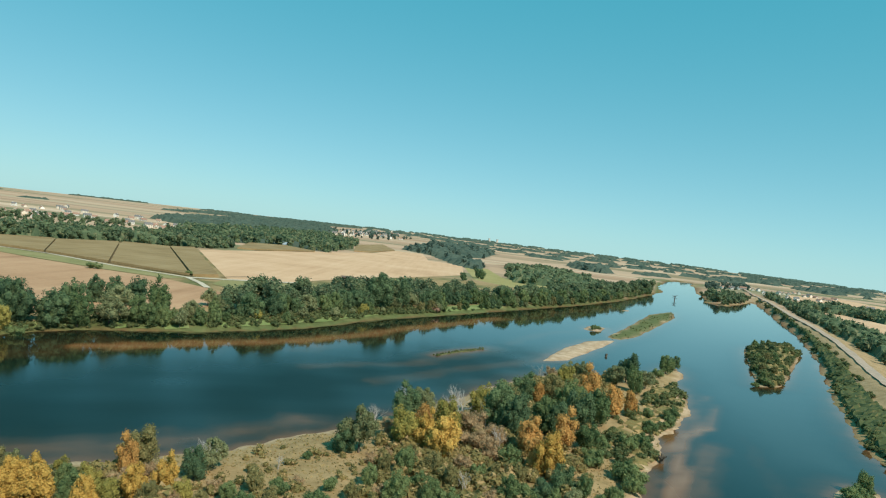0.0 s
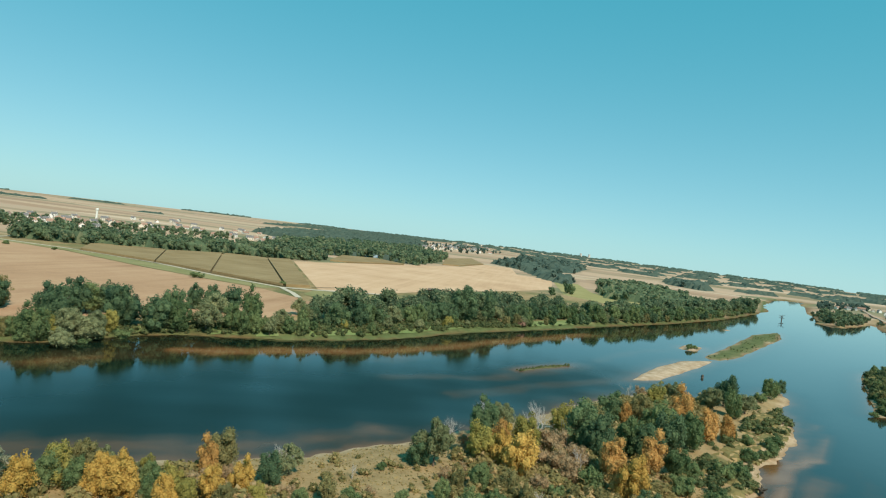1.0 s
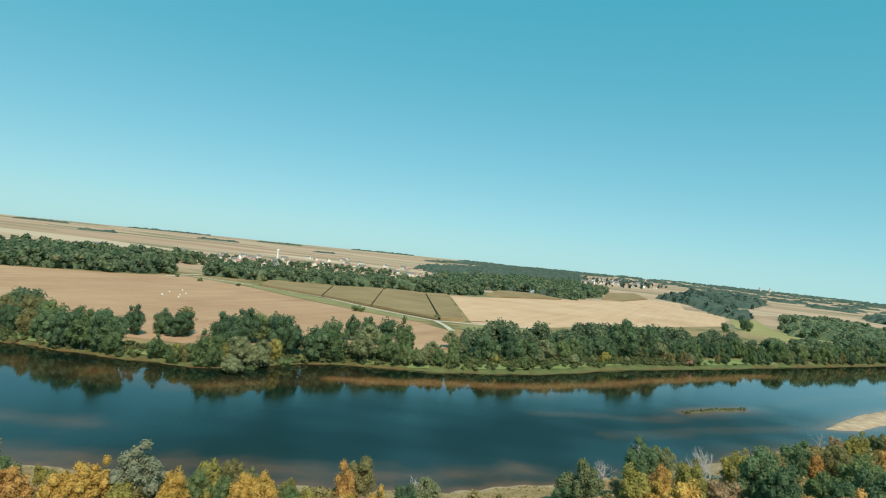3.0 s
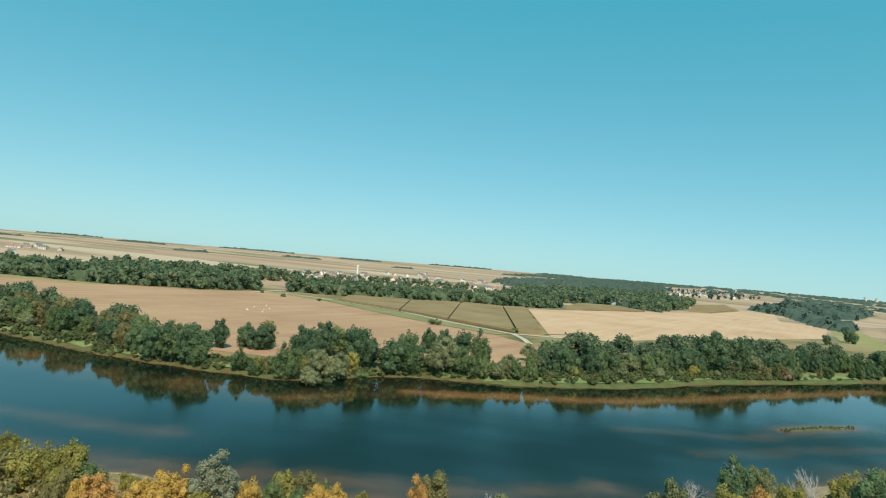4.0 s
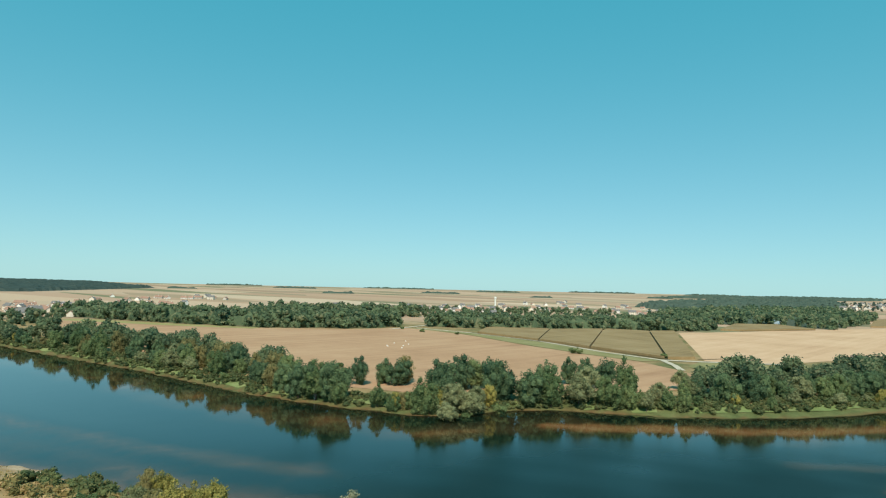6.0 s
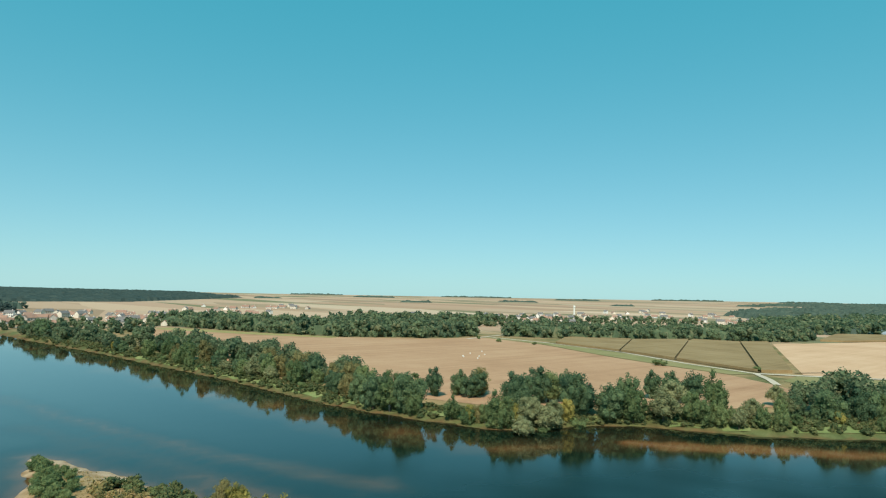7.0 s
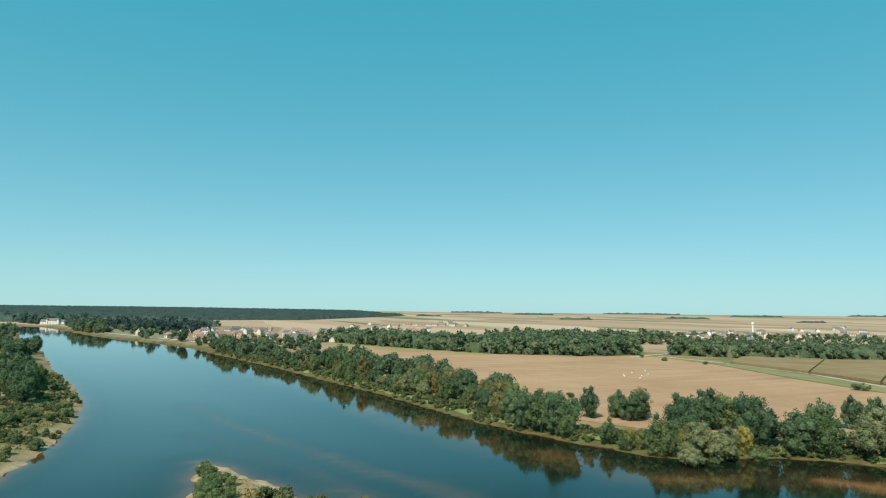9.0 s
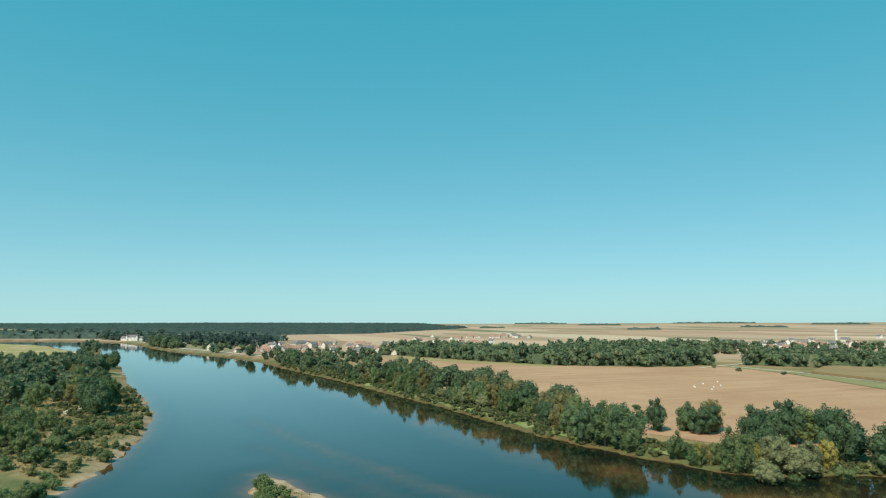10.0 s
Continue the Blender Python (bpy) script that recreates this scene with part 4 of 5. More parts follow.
belt([(-410, 136), (-344, 144), (-305, 151), (-247, 153), (-198, 158)], 14, 1, 10, ["dark", "green", "dark", "dark", "olive", "green"], 13, "trees along the far bank")
plant("tall", -29, 357, 17, "trees along the far bank", 0)
plant("tall", -20, 366, 15, "trees along the far bank", 0)
plant("dark", -33, 351, 18, "trees along the far bank", 0)
plant("russet", 0, 378, 6.5, "trees along the far bank", 0)


def wood(name, label, outline, gap, tall, material, cards=60, size=1.5, seed=1, patch=None, kind_shape="round"):
    """A wood that nobody could count: one mesh of many small trees, each with its own lobes, leaves and tint."""
    rng = np.random.default_rng(seed)
    xs, ys = np.array(outline, float).T
    gx0, gy0 = np.meshgrid(np.arange(xs.min(), xs.max(), gap), np.arange(ys.min(), ys.max(), gap))
    x = (gx0 + rng.uniform(-0.42, 0.42, gx0.shape) * gap).ravel()
    y = (gy0 + rng.uniform(-0.42, 0.42, gy0.shape) * gap).ravel()
    _, inside = edges_distance(x, y, outline, True)
    x, y = x[inside], y[inside]
    z, shore = terrain(x, y)
    keep = (shore > (0.4 if kind_shape == "bush" else 1.5)) & (rng.random(len(x)) > 0.05)
    if patch:                       # clumps with clearings between them
        keep &= waves(x, y, patch[0], seed) + 0.5 * waves(x, y, patch[0] * 0.4, seed + 1.0) > patch[1]
    x, y, z = x[keep], y[keep], z[keep]
    forms = []
    for k in range(5):
        lobes = crown_lobes(rng, kind_shape)[:: (8 if cards < 50 else 5) if kind_shape == "round" else (5 if cards < 50 else 3)] * 1.0
        lobes[:, 3:] *= (2.2 if cards < 50 else 1.8) if kind_shape == "round" else (1.7 if cards < 50 else 1.35)
        lobes[:, :2] *= 0.95
        forms.append(stack([leaf_cards(rng, lobes, cards * 2, size / 10, 0.7), cores(rng, lobes, 0.85, True)]))
    v, f, tint, soft, n = [], [], [], [], 0
    for px, py, pz in zip(x, y, z):
        fv, ff, fn = forms[int(rng.integers(0, 5))]
        h = tall * (0.6 + 0.7 * rng.random() ** 1.3)
        a = rng.random() * 6.283
        c, s = math.cos(a), math.sin(a)
        q = fv * h * (1, 1, 1)
        w = 0.9 + 0.35 * rng.random()
        v.append(np.column_stack([(q[:, 0] * c - q[:, 1] * s) * w + px, (q[:, 0] * s + q[:, 1] * c) * w + py, q[:, 2] + pz - 0.2]))
        f.append(ff + n)
        soft.append(np.column_stack([fn[:, 0] * c - fn[:, 1] * s, fn[:, 0] * s + fn[:, 1] * c, fn[:, 2]]))
        tint.append(np.full(len(fv), rng.random() * 0.9))
        n += len(fv)
    me = sheet(name, np.concatenate(v), np.concatenate(f), material, False, {"tint": np.concatenate(tint)}, np.concatenate(soft))
    return tagged(new(name, me), label, "woodland", kind="stuff")


def canopy(name, label, outline, step, tall, material, seed, gap=None, patch=None, inset=0.45):
    """The closed roof of a wood seen from afar: a dome for every crown, down to the ground at its edges."""
    rng = np.random.default_rng(seed)
    gap = gap or step * 2.4
    xs, ys = np.array(outline, float).T
    x0, y0 = xs.min() - gap, ys.min() - gap
    nx, ny = int((xs.max() - xs.min()) / step) + 3, int((ys.max() - ys.min()) / step) + 3
    i, j = np.meshgrid(np.arange(nx), np.arange(ny), indexing="ij")
    x = (xs.min() + (i + 0.5 * (j % 2) - 1 + rng.uniform(-0.25, 0.25, i.shape)) * step).ravel()
    y = (ys.min() + (j - 1 + rng.uniform(-0.25, 0.25, i.shape)) * step).ravel()
    cols, rows = int((xs.max() - x0) / gap) + 4, int((ys.max() - y0) / gap) + 4
    tx = x0 + (np.arange(cols)[:, None] + rng.uniform(0.1, 0.9, (cols, rows))) * gap
    ty = y0 + (np.arange(rows)[None] + rng.uniform(0.1, 0.9, (cols, rows))) * gap
    th, tr, tt = tall * rng.uniform(0.55, 1.25, (cols, rows)), gap * rng.uniform(0.6, 0.95, (cols, rows)), rng.random((cols, rows))
    ci, cj = ((x - x0) / gap).astype(int), ((y - y0) / gap).astype(int)
    up, tint = np.full(x.shape, tall * 0.3), np.full(x.shape, 0.2)
    for di in (-1, 0, 1):
        for dj in (-1, 0, 1):
            a, b = np.clip(ci + di, 0, cols - 1), np.clip(cj + dj, 0, rows - 1)
            q = 1 - ((x - tx[a, b]) ** 2 + (y - ty[a, b]) ** 2) / tr[a, b] ** 2
            h = th[a, b] * (0.35 + 0.65 * np.sqrt(np.maximum(q, 0))) * (q > 0)
            tint = np.where(h > up, tt[a, b], tint)
            up = np.maximum(up, h)
    up *= 0.7 + 0.6 * rng.random(x.shape)
    tint = 0.55 * tint + 0.45 * np.clip(0.5 + 0.6 * waves(x, y, gap * 9, seed), 0, 1)
    d, inside = edges_distance(x, y, outline, True)
    z, shore = terrain(x, y)
    inside &= shore > (0.5 if tall < 3 else 3)
    if patch:
        inside &= waves(x, y, patch[0], seed) + 0.5 * waves(x, y, patch[0] * 0.37, seed + 2.0) > patch[1]
    z = z + np.where(inside & (d > gap * inset), up, -1.0)
    n = np.arange(nx * ny).reshape(nx, ny)
    q = np.stack([n[:-1, :-1], n[1:, :-1], n[1:, 1:], n[:-1, 1:]], -1).reshape(-1, 4)
    q = q[inside[q].any(1) & (shore[q] > 0).all(1)]
    used = np.concatenate([q[:, [0, 1, 2]], q[:, [0, 2, 3]]]).ravel()
    me = sheet(name, np.column_stack([x, y, z])[used], np.arange(len(used)).reshape(-1, 3), material, False, {"tint": tint[used]})
    return tagged(new(name, me), label, "woodland", kind="stuff")


canopy("woodland", "distant wooded country beyond the town", FAR_TOWN_WOODS, 12, 9, HAZY_LEAF, 70, 28, (420, 0.55))
canopy("woodland", "distant wooded country south of the river", SOUTH_WOODS, 12, 9, HAZY_LEAF, 71, 28, (440, 0.32))
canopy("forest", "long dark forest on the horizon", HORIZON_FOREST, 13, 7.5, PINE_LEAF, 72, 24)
canopy("woodland", "broad mixed wood between the fields and the town", MIDDLE_WOODS, 5, 6, HAZY_LEAF, 73, 13, None, 1.6)
canopy("woodland", "dark woods between the hamlet and the town", UPPER_WOODS, 6.5, 11, HAZY_LEAF, 90, 17, (190, -0.1))
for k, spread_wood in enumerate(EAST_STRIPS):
    canopy("woodland", "distant strip of wood between pale fields", spread_wood, 8, 10, HAZY_LEAF, 74 + k)
canopy("copse", "dark copse among pale stubble fields", COPSE_A, 4, 7.5, WOOD_LEAF, 80, 11)
canopy("copse", "dark copse among pale stubble fields", COPSE_B, 3.5, 6.5, WOOD_LEAF, 81, 10)
canopy("woodland", "dark wood beyond the dyke", DYKE_WOODS, 3.5, 6.5, WOOD_LEAF, 82, 9)
canopy("tree_belt", "dark green belt of trees between harvested fields", EAST_WOODS, 4, 7, WOOD_LEAF, 83, 10)
wood("tree_belt", "dark green belt of trees between harvested fields", EAST_WOODS, 13, 9, WOOD_LEAF, 45, 1.7, 86)
canopy("tree_group", "dark trees behind the manor by the river", MANOR_WOOD, 6, 9, HAZY_LEAF, 84, 15)
canopy("tree_group", "dark woods at the fork of the river", LEFT_WOOD, 6, 9, HAZY_LEAF, 87, 15)
wood("tree_group", "dark woods at the fork of the river", LEFT_WOOD, 34, 11, HAZY_LEAF, 40, 2.2, 88)
wood("tree_group", "loose trees at the end of the river reach", RIVER_END, 22, 9, HAZY_LEAF, 40, 2.0, 89)
wood("tree_group", "dark trees behind the manor by the river", MANOR_WOOD, 26, 11, HAZY_LEAF, 50, 1.8, 85)
canopy("tree_belt", "dark green belt of trees behind the harvested field", FIELD_BELT, 4, 8, WOOD_LEAF, 92, 11, None, 1.3)
canopy("tree_belt", "dark green belt of trees behind the harvested field", VILLAGE_BELT, 4, 7.5, WOOD_LEAF, 93, 11, None, 1.3)
wood("riverside_wood", "dense green trees behind the first row on the far bank", [(-88, 272), (-74, 290), (-62, 310), (-52, 330), (-38, 356), (-6, 402), (36, 468), (28, 474), (-18, 414), (-54, 370), (-72, 334), (-86, 302), (-100, 284)], 7.5, 11, WOOD_LEAF, 900, 0.5, 9)
wood("riverside_wood", "dense green trees on the outer river bend", BEND_WOOD, 9, 11, WOOD_LEAF, 350, 0.7, 10)
wood("riverside_wood", "mixed trees behind the first row on the far bank", [(-200, 178), (-250, 172), (-305, 172), (-366, 166), (-420, 158), (-468, 150), (-468, 168), (-400, 186), (-300, 188), (-235, 186)], 8.5, 10, WOOD_LEAF, 650, 0.55, 7)
wood("riverside_wood", "mixed trees along the promontory", [(-606, 106), (-588, 110), (-545, 119), (-500, 126), (-455, 134), (-462, 152), (-503, 152), (-560, 148), (-620, 126), (-660, 108)], 9, 7.5, WOOD_LEAF, 420, 0.7, 8)
wood("tree_belt", "dark green belt of trees behind the harvested field", FIELD_BELT, 9.5, 11.5, WOOD_LEAF, 90, 1.0, 11)
wood("tree_belt", "dark green belt of trees behind the harvested field", VILLAGE_BELT, 10, 10.5, WOOD_LEAF, 90, 1.0, 12)
wood("woodland", "broad mixed wood between the fields and the town", MIDDLE_WOODS, 14, 11, WOOD_LEAF, 40, 1.7, 13)
wood("tree_group", "tall dark trees in front of the village", [(-700, 470), (-620, 520), (-560, 560), (-540, 640), (-620, 680), (-700, 600), (-760, 520)], 15, 11, WOOD_LEAF, 60, 1.5, 61)
wood("tree_group", "tall dark trees in front of the village", [(-640, 385), (-575, 415), (-525, 465), (-560, 505), (-640, 455)], 13, 12, WOOD_LEAF, 70, 1.4, 62)
wood("tree_group", "dark trees round the manor by the river", [(-1290, -30), (-1250, -52), (-1180, -42), (-1190, 10), (-1290, 20)], 15, 11, HAZY_LEAF, 50, 1.8, 63)
wood("tree_group", "dark trees round the manor by the river", [(-1430, -150), (-1345, -105), (-1338, -20), (-1420, 10)], 15, 12, HAZY_LEAF, 50, 1.8, 64)
wood("tree_group", "scattered trees along the far embankment", [(-1180, -35), (-1000, 5), (-850, 36), (-760, 62), (-700, 90), (-760, 110), (-1000, 70), (-1180, 20)], 30, 9, WOOD_LEAF, 50, 1.8, 65)
wood("tree_group", "dark trees leaning over the water by the manor", [(-930, 0), (-965, -9), (-1040, -26), (-1120, -44), (-1130, -20), (-1050, 0), (-960, 16)], 11, 12, WOOD_LEAF, 120, 1.1, 94)
wood("tree_group", "dark trees on the spur between channel and river", LAND["spur"], 10, 9, WOOD_LEAF, 80, 1.3, 99)
wood("tree_group", "dark pine wood behind the embankment road", [(-1130, 12), (-990, 52), (-896, 100), (-920, 140), (-1123, 150), (-1220, 70)], 13, 11, PINE_LEAF, 80, 1.4, 95)
wood("copse", "dark copse among pale stubble fields", COPSE_A, 16, 9, WOOD_LEAF, 70, 1.5, 15)
wood("copse", "dark copse among pale stubble fields", COPSE_B, 15, 8, WOOD_LEAF, 60, 1.8, 16)
wood("woodland", "dark wood beyond the dyke", DYKE_WOODS, 11, 8, WOOD_LEAF, 40, 1.8, 17)
wood("woodland", "tree-covered island upstream", [(440, 1080), (385, 905), (362, 852), (378, 830), (450, 935), (530, 1070), (500, 1120)], 11, 8, WOOD_LEAF, 70, 1.5, 19)
wood("woodland", "thick green wood on the west bank", [(-430, -12), (-480, -22), (-649, -45), (-700, -62), (-705, -130), (-620, -190), (-480, -180), (-400, -130), (-360, -80), (-355, -30)], 11, 9, WOOD_LEAF, 170, 0.95, 20)
wood("woodland", "green scrub and young trees on the west bank", [(-225, -30), (-270, -20), (-330, -40), (-345, -100), (-300, -150), (-220, -100)], 6, 5.2, SCRUB_LEAF, 190, 0.85, 21, (46, -0.25))
wood("trees_by_the_village", "trees between the village houses", [(-720, 110), (-690, 85), (-600, 112), (-540, 140), (-600, 200), (-700, 205), (-730, 160)], 17, 8, WOOD_LEAF, 80, 1.3, 24)
wood("trees_by_the_village", "trees between the village houses", [(-760, 540), (-600, 640), (-520, 800), (-480, 1000), (-560, 1100), (-660, 920), (-760, 760), (-860, 680)], 20, 7, WOOD_LEAF, 60, 1.6, 25)
wood("trees_by_the_town", "trees among the far town houses", [(-480, 2000), (-200, 1950), (-120, 2700), (-350, 3200), (-560, 2700)], 52, 9, HAZY_LEAF, 40, 2.6, 26)
copse_rng = np.random.default_rng(17)
for turn, away, long, deep in ((-3, 4300, 420, 60), (4, 3700, 160, 45), (9, 4500, 600, 60), (14, 3300, 120, 40), (19, 4400, 380, 70), (23, 3000, 150, 40), (28, 4600, 520, 60), (33, 2500, 110, 35),
                               (37, 3900, 300, 60), (42, 2900, 200, 45), (46, 4550, 560, 70), (51, 2350, 130, 40), (55, 3600, 260, 60), (60, 4500, 420, 60), (64, 2700, 150, 40)):
    a, lean = radians(turn), radians(turn + copse_rng.uniform(-12, 12))
    cx, cy = -away * math.sin(a), away * math.cos(a)
    ux, uy = math.cos(lean), math.sin(lean)
    ring = [(cx + ux * long * p * 0.5 - uy * deep * q * 0.5, cy + uy * long * p * 0.5 + ux * deep * q * 0.5) for p, q in ((-1, -0.6), (-0.4, -1), (0.5, -0.8), (1, -0.3), (0.9, 0.6), (0.1, 1), (-0.7, 0.7))]
    canopy("copse", "low dark copse on the harvested plateau", ring, 9, 8, HAZY_LEAF, int(away) + turn, 20)
DYKE_FOOT = [(548, 1110), (439, 839), (360, 655), (293, 503), (230, 375), (179, 281), (148, 221), (128, 178), (114, 125), (128, 122), (146, 172), (163, 215), (190, 275), (239, 372), (300, 501), (365, 654), (444, 838)]
canopy("brush", "low green cover along the dyke's foot", DYKE_FOOT, 1.5, 1.7, SCRUB_LEAF, 96, 4.0)
wood("brush", "green bushes along the dyke's foot", DYKE_FOOT, 4.6, 2.3, SCRUB_LEAF, 60, 1.4, 30, (38, -0.1), kind_shape="bush")
wood("brush", "low green scrub on the west bank", [(-200, 5), (-224, 13), (-271, 17), (-324, 17), (-390, 8), (-440, -2), (-400, -24), (-330, -24), (-270, -12), (-215, -28)], 3.6, 2.0, SCRUB_LEAF, 80, 1.2, 31, (30, -0.12), kind_shape="bush")
wood("brush", "low scrub between the island trees", [(-10, 112), (-8, 138), (10, 165), (26, 195), (44, 228), (70, 236), (60, 205), (48, 178), (42, 150), (34, 118), (10, 103), (-8, 99)], 3.8, 2.8, BRUSH_LEAF, 90, 1.4, 32, kind_shape="bush")
wood("brush", "low scrub between the island trees", [(-150, 58), (-112, 74), (-85, 88), (-60, 102), (-45, 108), (-34, 96), (-60, 76), (-90, 62), (-120, 56)], 4.0, 2.6, BRUSH_LEAF, 90, 1.4, 33, kind_shape="bush")
wood("brush", "tan and olive thicket in the island grass", [(-52, 104), (-40, 114), (-28, 126), (-14, 136), (-6, 126), (-8, 108), (-26, 90), (-44, 92)], 3.2, 1.5, BRUSH_LEAF, 90, 1.2, 101, (16, 0.05), kind_shape="bush")
wood("brush", "green bushes by the island shore", [(-152, 67), (-140, 74), (-126, 79), (-114, 84), (-118, 76), (-134, 66), (-148, 60)], 3.4, 2.2, SCRUB_LEAF, 90, 1.2, 98, kind_shape="bush")
wood("brush", "green brush below the far bank trees", [(-132, 206), (-137, 190), (-145, 177), (-161, 166), (-187, 158), (-214, 152), (-247, 149), (-305, 146), (-344, 140), (-410, 132), (-455, 126), (-545, 111), (-600, 101), (-600, 112), (-545, 124), (-455, 140), (-410, 148), (-344, 156), (-300, 163), (-214, 166), (-165, 181), (-142, 200)], 3.2, 2.2, SCRUB_LEAF, 60, 1.6, 34, kind_shape="bush")
wood("brush", "green brush below the far bank trees", [(-100, 238), (-80, 252), (-68, 266), (-54, 288), (-42, 311), (-28, 338), (6, 386), (-2, 392), (-36, 346), (-54, 318), (-66, 297), (-86, 267), (-112, 245), (-134, 222), (-140, 204), (-130, 208), (-118, 222)], 2.5, 2.1, SCRUB_LEAF, 60, 1.6, 35, kind_shape="bush")
canopy("brush", "low olive cover on the small island", LAND["isle_east"], 1.4, 1.5, BRUSH_LEAF, 97, 4.0)
wood("brush", "dense green scrub covering the small island", LAND["isle_east"], 4.2, 3.0, SCRUB_LEAF, 110, 1.2, 39, (34, -0.25), kind_shape="bush")
wood("brush", "dark low growth on the narrow gravel bar", LAND["thin_bar"], 1.1, 0.55, SCRUB_LEAF, 40, 2.0, 66, kind_shape="bush")
SPIT = [(48, 132), (60, 152), (70, 178), (84, 200), (94, 228), (98, 250), (86, 244), (74, 214), (60, 190), (46, 160), (40, 134)]
canopy("brush", "dry grass and low weeds on the sandy spit", SPIT, 1.1, 0.7, BRUSH_LEAF, 102, 3.0, (19, -0.05))
wood("brush", "scattered green bushes on the sandy spit", SPIT, 3.4, 2.1, SCRUB_LEAF, 110, 1.1, 60, (24, -0.05), kind_shape="bush")
for k, strip_wood in enumerate(EAST_STRIPS[:3]):
    wood("woodland", "distant strip of wood between pale fields", strip_wood, 34, 11, HAZY_LEAF, 30, 2.6, 50 + k)
wood("reeds", "low green cover on the flat islet", LAND["isle_green"], 4.0, 0.6, SCRUB_LEAF, 40, 2.2, 36, (40, 0.1), kind_shape="bush")


def tufts(name, label, outline, count, size, seed):
    """Dry grass: thin upright blades in clumps."""
    rng = np.random.default_rng(seed)
    xs, ys = np.array(outline, float).T
    x, y = rng.uniform(xs.min(), xs.max(), count), rng.uniform(ys.min(), ys.max(), count)
    inside = edges_distance(x, y, outline, True)[1]
    x, y = x[inside], y[inside]
    z, shore = terrain(x, y)
    keep = shore > 2.5
    p = np.column_stack([x, y, z])[keep]
    a = rng.random(len(p)) * 6.283
    side = np.column_stack([np.cos(a), np.sin(a), np.zeros(len(p))])
    s = size * (0.5 + rng.random((len(p), 1)))
    lean = rng.normal(size=p.shape) * (0.35, 0.35, 0)
    up = np.array([0, 0, 1.0]) + lean
    v = np.stack([p - side * s * 0.7, p + side * s * 0.7, p + side * s * 0.5 + up * s * 0.7, p - side * s * 0.6 + up * s * 0.55], 1).reshape(-1, 3)
    i = np.arange(len(p))[:, None] * 4
    me = sheet(name, v, i + [0, 1, 2, 3], GRASS_LEAF, False, {"tint": np.repeat(rng.random(len(p)), 4)})
    return tagged(new(name, me), label, "grass", kind="stuff")


tufts("dry_grass", "dry yellow grass tufts on the island", [(-55, 112), (-19, 144), (0, 165), (40, 180), (45, 130), (34, 95), (-30, 85), (-60, 80)], 16000, 0.28, 41)
tufts("dry_grass", "dry yellow grass tufts on the island", [(-190, 53), (-133, 75), (-60, 108), (-40, 90), (-80, 60), (-130, 45), (-165, 45)], 14000, 0.28, 42)
tufts("dry_grass", "dry yellow grass tufts on the west bank", [(-195, 4), (-271, 14), (-340, 14), (-420, 0), (-420, -60), (-260, -50)], 9000, 0.6, 43)

# ---- fields and tracks on the plain ----
def field(name, label, outline, material, lift=0.12, thick=0.0):
    return tagged(poly_patch(name, outline, material, lift, 10.0, thick), label, "field", kind="structure")


field("stubble_field", "harvested brown stubble field behind the trees", [(-650, 205), (-560, 180), (-480, 160), (-400, 164), (-300, 174), (-210, 176), (-170, 192), (-154, 208), (-146, 226), (-128, 246), (-110, 268), (-96, 300), (-100, 326), (-128, 352), (-160, 372), (-200, 380), (-268, 402), (-345, 434), (-420, 446), (-432, 428), (-436, 388), (-480, 325), (-548, 286), (-630, 250)], STUBBLE)
field("hay_meadow", "strip of yellow-green meadow along the trees", [(-655, 236), (-548, 287), (-482, 324), (-476, 312), (-540, 268), (-640, 214)], HAY, 0.2)
field("verge", "green grass strip between stubble and maize", [(-345, 452), (-415, 458), (-436, 446), (-345, 436), (-268, 404), (-200, 382), (-160, 374), (-152, 388), (-200, 402), (-262, 430)], VERGE, 0.2)
MAIZE_LABEL = "standing olive-brown maize with dark edges"
field("maize_field", MAIZE_LABEL, [(-154.5, 400), (-144, 416), (-258, 664), (-270, 640), (-269.5, 632)], MAIZE, 0.1, 1.6)
field("maize_field", MAIZE_LABEL, [(-156.5, 400), (-218, 421.4), (-299.3, 592), (-311, 622), (-271.5, 633)], MAIZE, 0.1, 1.6)
field("maize_field", MAIZE_LABEL, [(-219.8, 422), (-273.4, 440.5), (-337, 557), (-313, 616), (-301.2, 593)], MAIZE, 0.1, 1.6)
field("maize_field", MAIZE_LABEL, [(-275, 441), (-348, 456), (-387, 520), (-345, 560), (-338.8, 557.5)], MAIZE, 0.1, 1.6)
field("wheat_field", "large pale golden harvested wheat field", [(-136, 410), (-250, 655), (-235, 690), (-205, 800), (-165, 930), (-118, 1080), (-95, 1340), (-40, 1340), (-20, 1050), (35, 1030), (30, 760), (-36, 600), (-80, 500), (-104, 425)], WHEAT, 0.15)
field("maize_field", MAIZE_LABEL, [(-240, 748), (-274, 905), (-236, 952), (-176, 885), (-220, 758)], MAIZE, 0.3, 1.6)
field("maize_field", MAIZE_LABEL, [(-146, 1060), (-185, 1370), (-150, 1600), (-98, 1330), (-122, 1090)], MAIZE, 0.3, 1.6)
field("hay_meadow", "pale mown meadow beyond the trees", [(84, 640), (40, 700), (36, 1030), (75, 1000), (80, 800), (150, 700), (230, 790), (250, 960), (330, 990), (290, 900), (190, 700), (130, 600)], HAY, 0.15)
field("verge", "grassy bank between the trees and the wheat", [(-104, 352), (-132, 372), (-136, 402), (-104, 420), (-82, 440), (-60, 420), (-74, 380)], VERGE, 0.22)
